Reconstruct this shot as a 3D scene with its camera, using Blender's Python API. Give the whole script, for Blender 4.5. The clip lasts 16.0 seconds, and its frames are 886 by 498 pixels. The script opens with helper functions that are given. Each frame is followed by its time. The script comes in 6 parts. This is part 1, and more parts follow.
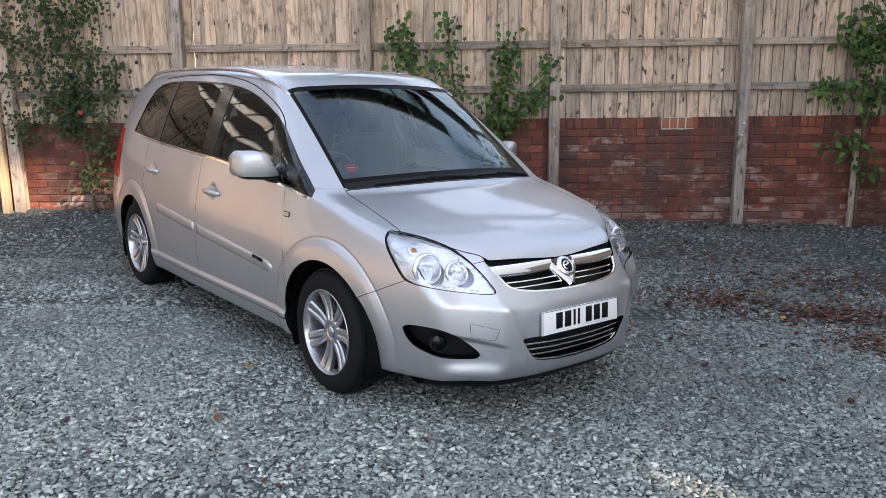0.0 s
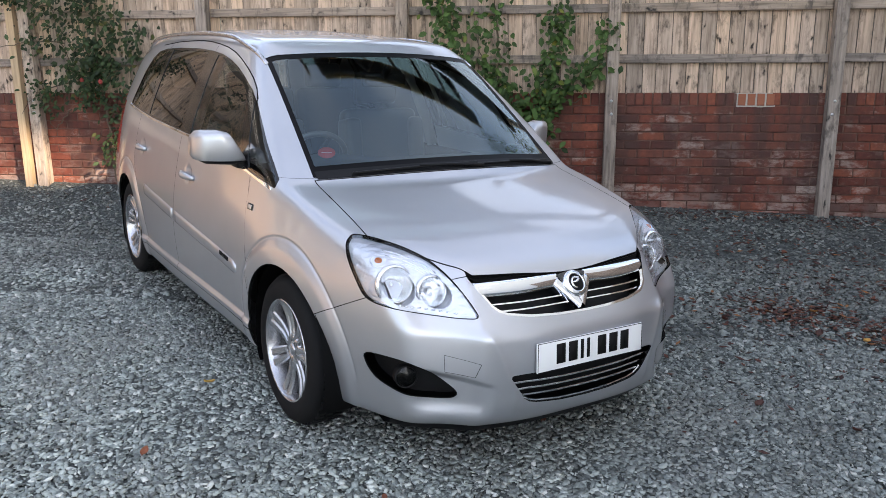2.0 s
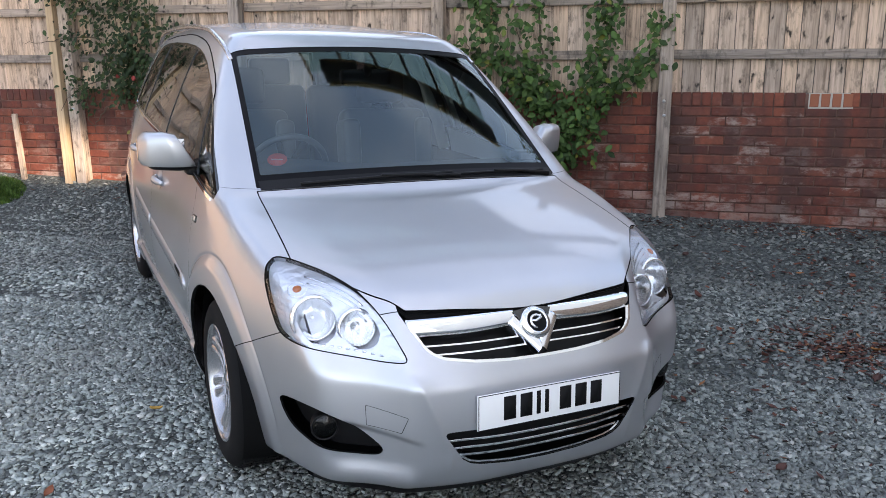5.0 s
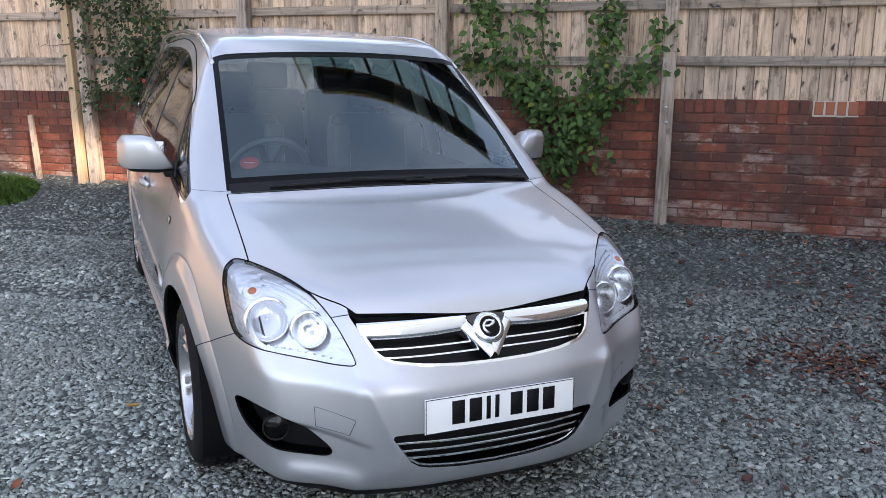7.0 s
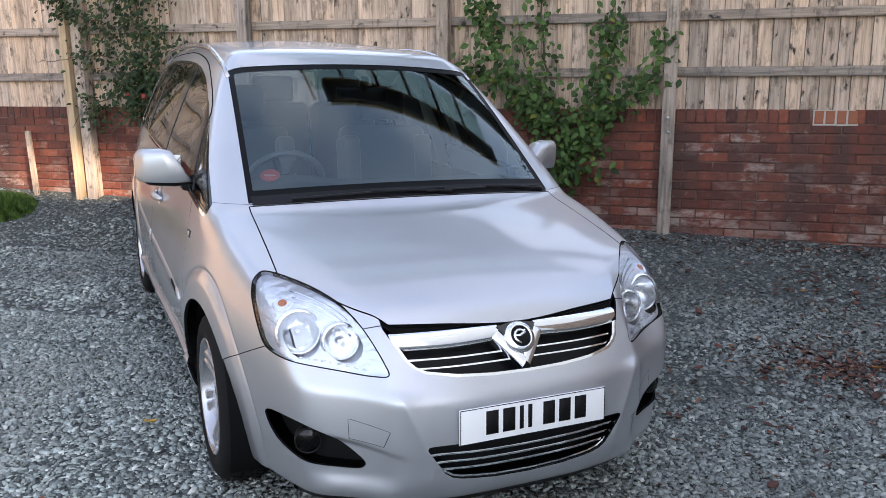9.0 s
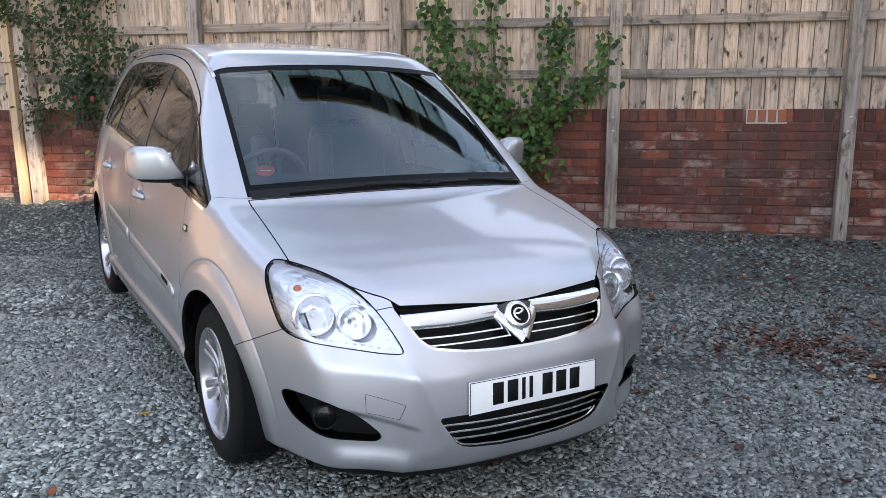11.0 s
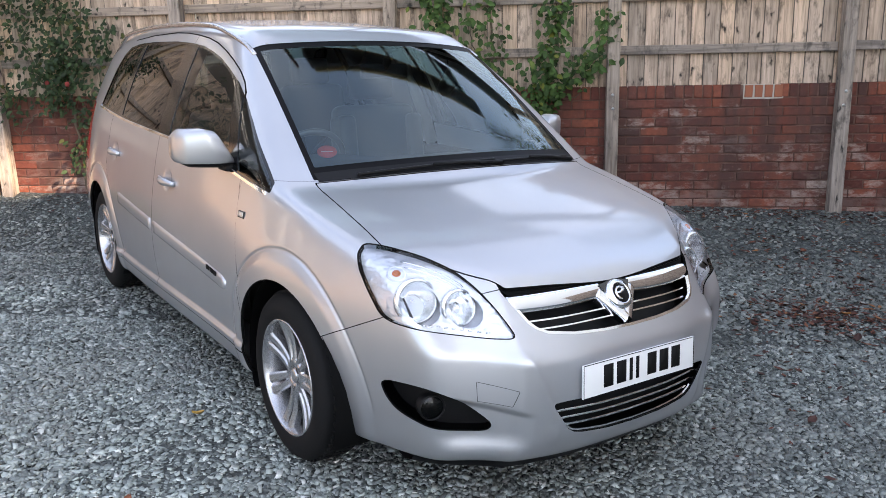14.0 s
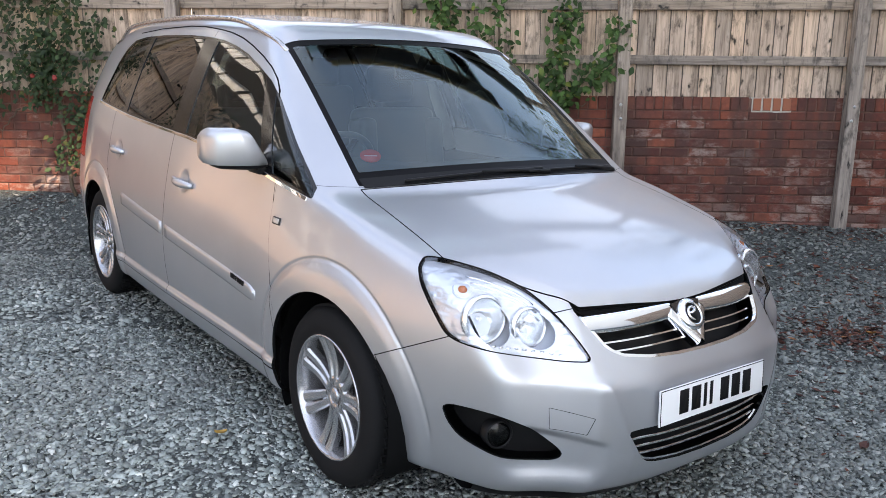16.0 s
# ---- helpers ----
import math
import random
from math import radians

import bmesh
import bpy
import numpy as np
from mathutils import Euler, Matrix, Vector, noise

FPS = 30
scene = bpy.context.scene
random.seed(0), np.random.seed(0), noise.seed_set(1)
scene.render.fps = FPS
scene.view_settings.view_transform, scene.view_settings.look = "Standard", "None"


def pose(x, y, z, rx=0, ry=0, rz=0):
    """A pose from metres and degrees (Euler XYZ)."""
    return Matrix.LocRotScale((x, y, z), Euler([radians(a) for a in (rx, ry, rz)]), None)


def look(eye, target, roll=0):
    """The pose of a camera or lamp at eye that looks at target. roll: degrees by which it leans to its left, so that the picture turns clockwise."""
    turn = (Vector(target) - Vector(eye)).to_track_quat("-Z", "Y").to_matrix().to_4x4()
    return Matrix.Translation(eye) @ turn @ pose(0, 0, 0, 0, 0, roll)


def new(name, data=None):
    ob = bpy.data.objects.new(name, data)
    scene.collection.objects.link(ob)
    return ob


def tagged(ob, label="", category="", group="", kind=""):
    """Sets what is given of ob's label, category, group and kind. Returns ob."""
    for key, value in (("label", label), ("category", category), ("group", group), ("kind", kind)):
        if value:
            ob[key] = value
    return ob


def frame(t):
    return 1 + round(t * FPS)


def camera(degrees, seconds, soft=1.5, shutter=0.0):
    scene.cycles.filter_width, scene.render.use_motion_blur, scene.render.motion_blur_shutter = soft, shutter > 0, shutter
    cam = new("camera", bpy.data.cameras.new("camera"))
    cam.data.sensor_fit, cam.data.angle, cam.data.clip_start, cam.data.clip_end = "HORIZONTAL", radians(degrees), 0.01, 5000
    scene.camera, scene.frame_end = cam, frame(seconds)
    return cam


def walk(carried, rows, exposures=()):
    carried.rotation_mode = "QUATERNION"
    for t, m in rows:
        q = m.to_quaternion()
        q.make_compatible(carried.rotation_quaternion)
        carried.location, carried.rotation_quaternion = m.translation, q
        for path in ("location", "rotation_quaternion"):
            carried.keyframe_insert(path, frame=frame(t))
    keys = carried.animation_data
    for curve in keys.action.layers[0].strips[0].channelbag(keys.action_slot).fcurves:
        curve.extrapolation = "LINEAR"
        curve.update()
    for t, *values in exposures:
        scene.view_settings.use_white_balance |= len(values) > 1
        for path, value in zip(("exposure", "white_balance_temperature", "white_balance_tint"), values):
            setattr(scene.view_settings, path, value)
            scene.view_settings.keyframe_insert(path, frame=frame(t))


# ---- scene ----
cam = camera(56.3, 16.0, 0.8)
PATH = [
    (0, (-2.874, -3.429, 1.554), (-1.642, -1.905, 1.155), 1.3),
    (0.5, (-2.682, -3.289, 1.547), (-1.489, -1.739, 1.133), 1.4),
    (1, (-2.493, -3.164, 1.558), (-1.332, -1.593, 1.131), 0.6),
    (1.5, (-2.247, -3.116, 1.554), (-1.14, -1.514, 1.098), 1.1),
    (2, (-2.063, -3.064, 1.553), (-1.006, -1.433, 1.081), 1.6),
    (2.5, (-1.943, -2.978, 1.551), (-0.912, -1.333, 1.071), 1.0),
    (3, (-1.76, -2.954, 1.544), (-0.778, -1.283, 1.051), 1.6),
    (3.5, (-1.577, -2.965, 1.549), (-0.654, -1.261, 1.053), 2.2),
    (4, (-1.511, -2.909, 1.542), (-0.611, -1.191, 1.054), 1.8),
    (6.5, (-1.166, -3.011, 1.568), (-0.369, -1.241, 1.083), 1.8),
    (7, (-1.153, -3.018, 1.566), (-0.363, -1.244, 1.088), 1.8),
    (7.5, (-1.153, -3.008, 1.564), (-0.373, -1.228, 1.092), 1.9),
    (8, (-1.162, -3.001, 1.566), (-0.382, -1.219, 1.103), 1.9),
    (10.5, (-1.528, -2.991, 1.526), (-0.584, -1.281, 1.096), 1.0),
    (11, (-1.597, -3.025, 1.527), (-0.615, -1.337, 1.096), 1.4),
    (11.5, (-1.757, -2.952, 1.517), (-0.728, -1.29, 1.091), 0.9),
    (12, (-1.883, -2.902, 1.502), (-0.819, -1.27, 1.049), 0.6),
    (12.5, (-1.914, -2.87, 1.495), (-0.858, -1.241, 1.017), 1.1),
    (13, (-1.886, -2.795, 1.484), (-0.856, -1.147, 1.011), 1.4),
    (13.5, (-1.889, -2.736, 1.478), (-0.84, -1.101, 1.003), 1.1),
    (14, (-1.984, -2.642, 1.475), (-0.877, -1.042, 1.012), 0.7),
    (14.5, (-2.05, -2.573, 1.468), (-0.919, -0.987, 1.014), 1.1),
    (15, (-2.025, -2.499, 1.465), (-0.897, -0.91, 1.013), 2.0),
    (15.5, (-2.032, -2.42, 1.461), (-0.889, -0.839, 1.02), 2.6),
    (16, (-2.132, -2.31, 1.448), (-0.951, -0.759, 1.001), 2.4),
]
# The rows are in the car's own frame (x across, y to its rear, z up, origin on the ground under the front axle).
# CAR stands the car in the place: the drive falls a little towards the viewer's right, the fence runs along x.
CAR = pose(0, 0, 0, 0.667, 1.975, 40.024)
walk(cam, [(t, CAR @ look(eye, target, roll)) for t, eye, target, roll in PATH],
     [(0, 2.10, 7800, 17), (3, 2.12, 7700, 17), (7, 2.16, 7450, 18), (12, 2.22, 7600, 18), (14, 2.29, 7680, 18), (16, 2.33, 7750, 17)])

# ---------------------------------------------------------------- light
def sky_and_sun():
    w = bpy.data.worlds.new("sky")
    scene.world = w
    w.use_nodes = True
    nt = w.node_tree
    nt.nodes.clear()
    out = nt.nodes.new("ShaderNodeOutputWorld")
    bg = nt.nodes.new("ShaderNodeBackground")
    sk = nt.nodes.new("ShaderNodeTexSky")
    sk.sky_type = 'NISHITA'
    sk.sun_disc = False
    sk.dust_density = 0.35
    sk.sun_elevation, sk.sun_rotation = radians(30), radians(SUN_AZ)
    bg.inputs[1].default_value = SKY
    # thin broken cloud over the whole sky
    tc = nt.nodes.new("ShaderNodeTexCoord")
    nz = nt.nodes.new("ShaderNodeTexNoise")
    nz.inputs["Scale"].default_value, nz.inputs["Detail"].default_value = 2.6, 3.0
    rp = nt.nodes.new("ShaderNodeValToRGB")
    rp.color_ramp.elements[0].position, rp.color_ramp.elements[1].position = 0.40, 0.66
    rp.color_ramp.elements[0].color, rp.color_ramp.elements[1].color = (0.06, 0.06, 0.06, 1), (0.44, 0.44, 0.44, 1)
    mx = nt.nodes.new("ShaderNodeMix")
    mx.data_type = "RGBA"
    mx.inputs[7].default_value = (*CLOUD, 1)
    nt.links.new(tc.outputs["Generated"], nz.inputs["Vector"])
    nt.links.new(nz.outputs[0], rp.inputs[0])
    nt.links.new(rp.outputs[0], mx.inputs[0])
    nt.links.new(sk.outputs[0], mx.inputs[6])
    nt.links.new(mx.outputs[2], bg.inputs[0])
    nt.links.new(bg.outputs[0], out.inputs[0])
    d = bpy.data.lights.new("sun", 'SUN')
    d.energy, d.angle, d.color = SUN, radians(1.0), (1.0, 0.90, 0.76)
    ob = new("sun", d)
    a, e = radians(SUN_AZ), radians(30)
    to = Vector((math.sin(a) * math.cos(e), math.cos(a) * math.cos(e), math.sin(e)))
    ob.matrix_world = look(to * 30, (0, 0, 0))


SUN_AZ, SUN, SKY, CLOUD = 127.0, 2.6, 0.15, (4.25, 4.6, 5.3)
sky_and_sun()


# ---------------------------------------------------------------- materials
def material(name, colour, rough=0.5, metal=0.0, **more):
    """A Principled material; returns it with its node tree and shader for further wiring."""
    m = bpy.data.materials.new(name)
    m.use_nodes = True
    b = m.node_tree.nodes["Principled BSDF"]
    b.inputs["Base Color"].default_value = (*colour, 1)
    b.inputs["Roughness"].default_value = rough
    b.inputs["Metallic"].default_value = metal
    for k, v in more.items():
        b.inputs[k.replace("_", " ")].default_value = v
    return m


def node(m, kind, **values):
    n = m.node_tree.nodes.new(kind)
    for k, v in values.items():
        n.inputs[k.replace("_", " ")].default_value = v
    return n


def link(m, a, b):
    m.node_tree.links.new(a, b)


def shader(m):
    return m.node_tree.nodes["Principled BSDF"]


def coords(m, scale=(1, 1, 1), space="Object"):
    t = node(m, "ShaderNodeTexCoord")
    mp = node(m, "ShaderNodeMapping", Scale=scale)
    link(m, t.outputs[space], mp.inputs[0])
    return mp.outputs[0]


def noise_at(m, vec, scale, detail=4.0, rough=0.6):
    n = node(m, "ShaderNodeTexNoise", Scale=scale, Detail=detail, Roughness=rough)
    link(m, vec, n.inputs["Vector"])
    return n.outputs[0]


def ramp(m, fac, stops):
    r = node(m, "ShaderNodeValToRGB")
    el = r.color_ramp.elements
    while len(el) < len(stops):
        el.new(0.5)
    for e, (p, c) in zip(el, stops):
        e.position, e.color = p, (*c, 1)
    link(m, fac, r.inputs[0])
    return r.outputs[0]


def mix(m, fac, a, b, mode="MIX"):
    n = node(m, "ShaderNodeMix")
    n.data_type, n.blend_type = "RGBA", mode
    for sock, v in ((n.inputs[0], fac), (n.inputs[6], a), (n.inputs[7], b)):
        if hasattr(v, "is_linked"):
            link(m, v, sock)
        elif isinstance(v, tuple):
            sock.default_value = (*v, 1)
        else:
            sock.default_value = v
    return n.outputs[2]


def maths(m, op, a, b=0.0):
    n = node(m, "ShaderNodeMath")
    n.operation = op
    for sock, v in ((n.inputs[0], a), (n.inputs[1], b)):
        if hasattr(v, "is_linked"):
            link(m, v, sock)
        else:
            sock.default_value = v
    return n.outputs[0]


def bump(m, height, strength=0.3, distance=0.01, normal=None):
    n = node(m, "ShaderNodeBump", Strength=strength, Distance=distance)
    link(m, height, n.inputs["Height"])
    if normal is not None:
        link(m, normal, n.inputs["Normal"])
    link(m, n.outputs[0], shader(m).inputs["Normal"])
    return n.outputs[0]


def object_random(m):
    return node(m, "ShaderNodeObjectInfo").outputs["Random"]


def island_random(m):
    return node(m, "ShaderNodeNewGeometry").outputs["Random Per Island"]


# car paint: silver metallic with a slight warm flake, under clear lacquer
PAINT = material("silver_paint", (0.63, 0.63, 0.64), 0.42, 0.82, Coat_Weight=1.0, Coat_Roughness=0.085)
_v = coords(PAINT)
bump(PAINT, noise_at(PAINT, _v, 700.0, 2.0), 0.06, 0.001)
link(PAINT, ramp(PAINT, noise_at(PAINT, _v, 2.2, 3.0), [(0.3, (0.455, 0.464, 0.482)), (0.7, (0.492, 0.500, 0.516))]), shader(PAINT).inputs["Base Color"])
SATIN = material("satin_chrome", (0.80, 0.81, 0.82), 0.17, 1.0)
CHROME = material("chrome", (0.82, 0.83, 0.84), 0.06, 1.0)
CERAMIC = material("black_glass_print", (0.004, 0.004, 0.0045), 0.4, Specular_IOR_Level=0.08)
BLACK = material("black_plastic", (0.005, 0.005, 0.0055), 0.5, Specular_IOR_Level=0.2)
TRIM = material("gloss_black_trim", (0.005, 0.005, 0.0055), 0.12)
RUBBER = material("rubber_and_gap_shade", (0.004, 0.004, 0.004), 0.85, Specular_IOR_Level=0.08)
TYRE = material("tyre_rubber", (0.011, 0.0108, 0.0108), 0.8, Specular_IOR_Level=0.12)
bump(TYRE, noise_at(TYRE, coords(TYRE), 120.0, 3.0), 0.15, 0.002)
ALLOY = material("silver_alloy", (0.46, 0.46, 0.47), 0.26, 0.85, Coat_Weight=0.5, Coat_Roughness=0.08)
STEEL = material("brake_steel", (0.045, 0.043, 0.041), 0.5, 0.8)
CABIN = material("dark_cabin_cloth", (0.03, 0.031, 0.034), 0.9)
DASH = material("grey_dashboard", (0.05, 0.052, 0.056), 0.6)
PLATE_WHITE = material("plate_white", (0.78, 0.78, 0.76), 0.35, 0.0, Coat_Weight=0.4)
PLATE_INK = material("plate_black", (0.006, 0.006, 0.006), 0.7, Specular_IOR_Level=0.15)
AMBER = material("amber_lens", (0.50, 0.13, 0.03), 0.12)
RED_LENS = material("red_lens", (0.45, 0.01, 0.01), 0.12)
STICKER = material("red_sticker", (0.62, 0.07, 0.06), 0.5)
REFLECTOR = material("lamp_reflector", (0.90, 0.92, 0.94), 0.24, 0.85)


def glass(name, colour, rough=0.0, ior=1.52, tint=(1, 1, 1)):
    """Thin glazing: clear with a mirror-like sheen that grows towards grazing angles."""
    m = bpy.data.materials.new(name)
    m.use_nodes = True
    nt = m.node_tree
    nt.nodes.remove(nt.nodes["Principled BSDF"])
    out = nt.nodes["Material Output"]
    tr = node(m, "ShaderNodeBsdfTransparent", Color=(*colour, 1))
    gl = node(m, "ShaderNodeBsdfGlossy", Color=(*tint, 1), Roughness=rough)
    fr = node(m, "ShaderNodeFresnel", IOR=ior)
    mx = node(m, "ShaderNodeMixShader")
    link(m, fr.outputs[0], mx.inputs[0])
    link(m, tr.outputs[0], mx.inputs[1])
    link(m, gl.outputs[0], mx.inputs[2])
    link(m, mx.outputs[0], out.inputs[0])
    return m


WINDSCREEN = glass("windscreen_glass", (0.70, 0.80, 0.80), ior=1.78, tint=(0.86, 1.0, 1.0))
SIDE_GLASS = glass("side_glass", (0.52, 0.60, 0.58), ior=1.46)
PRIVACY = glass("privacy_glass", (0.10, 0.11, 0.11), ior=1.34)
BACK_GLASS = glass("back_glass", (0.42, 0.46, 0.46))
LENS = glass("clear_lens", (0.96, 0.97, 0.98), ior=1.46)


# ---------------------------------------------------------------- mesh helpers
def part(name, bm, mat, parent, label="", smooth=True, m=None):
    """Links a bmesh as one mesh object under a thing or a part."""
    me = bpy.data.meshes.new(name)
    bm.to_mesh(me)
    bm.free()
    return part_of(name, me, mat, parent, label, smooth, m)


def part_of(name, me, mat, parent, label="", smooth=True, m=None):
    if smooth:
        me.shade_smooth()
    if mat is not None and not me.materials:
        me.materials.append(mat)
    ob = new(name, me)
    ob.parent = parent
    if m is not None:
        ob.matrix_basis = m
    if label:
        ob["label"] = label
    return ob


def thing(name, m, label, category, group="", kind=""):
    return_ob = new(name)
    return_ob.empty_display_size = 0.1
    return_ob.matrix_basis = m
    return tagged(return_ob, label, category, group, kind)


def arrays_to_mesh(name, verts, faces, normals=None):
    me = bpy.data.meshes.new(name)
    me.from_pydata([tuple(v) for v in verts], [], [tuple(int(i) for i in f) for f in faces])
    me.update()
    me.shade_smooth()
    if normals is not None:
        me.normals_split_custom_set_from_vertices([tuple(n) for n in normals])
    return me


def box(bm, size, m=None, bevel=0.0, segments=2):
    made = bmesh.ops.create_cube(bm, size=1.0, matrix=(m or Matrix()) @ Matrix.Diagonal((*size, 1)))["verts"]
    if bevel:
        edges = {e for v in made for e in v.link_edges}
        bmesh.ops.bevel(bm, geom=list(edges), offset=bevel, segments=segments, affect="EDGES", profile=0.6)
    return made


def tube(bm, points, radius, sides=8, closed=False):
    """A round bar along points; radius may be a list."""
    pts = [Vector(p) for p in points]
    n = len(pts)
    rings = []
    for i, p in enumerate(pts):
        a, b = pts[(i - 1) % n if closed else max(i - 1, 0)], pts[(i + 1) % n if closed else min(i + 1, n - 1)]
        d = (b - a).normalized()
        u = d.cross(Vector((0, 0, 1)) if abs(d.z) < 0.9 else Vector((0, 1, 0))).normalized()
        w = d.cross(u)
        r = radius[i] if isinstance(radius, (list, tuple)) else radius
        rings.append([bm.verts.new(p + r * (math.cos(2 * math.pi * k / sides) * u + math.sin(2 * math.pi * k / sides) * w)) for k in range(sides)])
    for i in range(n if closed else n - 1):
        for k in range(sides):
            a, b = rings[i], rings[(i + 1) % n]
            bm.faces.new((a[k], a[(k + 1) % sides], b[(k + 1) % sides], b[k]))
    if not closed:
        bm.faces.new(rings[0][::-1])
        bm.faces.new(rings[-1])


def lathe(bm, profile, sides=64, axis="x", close=True):
    """Turns (radius, offset) pairs about an axis."""
    rings = []
    for r, o in profile:
        ring = []
        for k in range(sides):
            a = 2 * math.pi * k / sides
            c, s = r * math.cos(a), r * math.sin(a)
            ring.append(bm.verts.new((o, c, s) if axis == "x" else (c, o, s) if axis == "y" else (c, s, o)))
        rings.append(ring)
    pairs = list(zip(rings, rings[1:] + ([rings[0]] if close else [])))
    for a, b in pairs[:len(rings) if close else len(rings) - 1]:
        for k in range(sides):
            bm.faces.new((a[k], a[(k + 1) % sides], b[(k + 1) % sides], b[k]))
    bmesh.ops.recalc_face_normals(bm, faces=bm.faces)


# ---------------------------------------------------------------- the car's form
def spline(*knots):
    """A natural cubic through (x, y) knots, straight beyond its ends."""
    xs, ys = np.array([k[0] for k in knots], float), np.array([k[1] for k in knots], float)
    n, h = len(xs), np.diff(xs)
    a, r = np.eye(n), np.zeros(n)
    for i in range(1, n - 1):
        a[i, i - 1:i + 2] = h[i - 1], 2 * (h[i - 1] + h[i]), h[i]
        r[i] = 3 * ((ys[i + 1] - ys[i]) / h[i] - (ys[i] - ys[i - 1]) / h[i - 1])
    c = np.linalg.solve(a, r)
    b = np.diff(ys) / h - h * (2 * c[:-1] + c[1:]) / 3
    d = np.diff(c) / (3 * h)
    end = b[-1] + 2 * c[-2] * h[-1] + 3 * d[-1] * h[-1] ** 2

    def at(q):
        q = np.asarray(q, float)
        i = np.clip(np.searchsorted(xs, q) - 1, 0, n - 2)
        u = np.clip(q, xs[0], xs[-1]) - xs[i]
        v = ys[i] + b[i] * u + c[i] * u ** 2 + d[i] * u ** 3
        return v + b[0] * np.minimum(q - xs[0], 0) + end * np.maximum(q - xs[-1], 0)
    return at


def ease(t):
    t = np.clip(t, 0, 1)
    return t * t * t * (t * (6 * t - 15) + 10)


def smax(a, b, k):
    h = np.maximum(k - np.abs(a - b), 0) / k
    return np.maximum(a, b) + h * h * h * k / 6


def smin(a, b, k):
    return -smax(-a, -b, k)


AXLE = 2.703
HANDLES = ((1.300, 0.866), (2.300, 0.903))
HUB = 0.315
PLAN = spline((-0.9, 0.60), (-0.5, 0.7665), (0, 0.866), (0.6, 0.872), (1.4, 0.880), (2.4, 0.878), (3.0, 0.852), (3.6, 0.76))
INSET = spline((0.15, 0.075), (0.28, 0.035), (0.42, 0.010), (0.6, 0.0), (0.8, 0.018), (0.95, 0.045), (1.08, 0.078), (1.25, 0.145), (1.42, 0.225), (1.6, 0.33))
BONNET = spline((-0.95, 0.662), (-0.8, 0.755), (-0.7, 0.808), (-0.6, 0.851), (-0.35, 0.927), (-0.1, 0.985), (0.1, 1.03))
ROOF = spline((0.5, 1.508), (0.8, 1.568), (1.2, 1.611), (1.8, 1.635), (2.4, 1.622), (3.0, 1.574), (3.4, 1.50))
FACE = spline((0.15, -0.81), (0.24, -0.886), (0.33, -0.908), (0.45, -0.911), (0.55, -0.903), (0.60, -0.896), (0.70, -0.876), (0.9, -0.83))
BROW = spline((0.30, -1.09), (0.50, -0.947), (0.64, -0.846), (0.70, -0.802), (0.76, -0.758), (0.9, -0.655))
TAIL = spline((0.15, 3.47), (0.35, 3.54), (0.6, 3.545), (0.95, 3.50), (1.2, 3.44), (1.5, 3.30), (1.65, 3.18))


def top_height(ax, y):
    q = y - 0.30 * ax ** 2
    screen = 1.036 + 0.695 * q - 0.055 * q * q
    z = smax(BONNET(0.4 * q + 0.6 * y), screen, 0.03)
    # a soft crease along each side of the bonnet
    d = ax - 0.52 - 0.24 * (y + 0.41)
    z = z - 0.035 * smax(d, 0 * d, 0.03) * ease((0.02 - y) / 0.25)
    return smin(z, ROOF(y), 0.07) - (0.057 + 0.013 * ease((y + 0.35) / 0.5) + 0.03 * ease((y - 0.7) / 0.7)) * ax ** 2


def nose_y(ax, z):
    # a shallow bow that sweeps back at the corners, with a scoop round the fog lamps
    o = ax - 0.452
    q = z - 0.09 * smax(o, 0 * o, 0.06)
    # a crisp shoulder under the grille and lamps parts the upright face from the sloping brow
    y = smax(FACE(z), BROW(q), 0.016) + smax(smax(0.02 * ax ** 2, 0.33 * ax ** 2 - 0.012, 0.02), 0.059 + 0.9835 * o - 1.90 * o * np.maximum(o, 0), 0.018)
    line = 0.425 + 0.25 * (ax - 0.50)
    # raised edge that runs from the headlamp's tip down to the intake's corner
    d = ax - (0.437 - 0.42 * np.clip(0.615 - z, -0.1, 0.26))
    y = y - 0.013 * np.exp(-np.sqrt(d * d + 0.00006) / 0.030) * ease((0.605 - z) / 0.05) * ease((z - 0.24) / 0.10)
    return y + 0.024 * ease((ax - 0.385) / 0.09) * ease((line - z) / 0.030) * ease((z - 0.238) / 0.095) * ease((0.76 - ax) / 0.12)


def half_width(y, z):
    w = PLAN(y) - INSET(z) - 0.034 * ease((0.95 - y) / 1.2) * ease((z - 0.60) / 0.42)
    w = w + 0.018 * ease((0.347 - z) / 0.026) * ease((y - 0.30) / 0.1) * ease((2.40 - y) / 0.1)
    for hy, hz in HANDLES:
        w = w - 0.011 * ease((0.060 - np.hypot((y - hy) / 1.25, z - hz - 0.004)) / 0.045)
    for c in (0.0, AXLE):
        r = np.hypot(y - c, z - HUB)
        w = w - 0.0035 * np.exp(-((r - 0.474) / 0.007) ** 2) * ease((z - 0.30) / 0.1)
        w = w + (0.009 if c == 0.0 else 0.008) * ease((0.480 - r) / 0.060) * ease((r - 0.20) / 0.1)
    return w


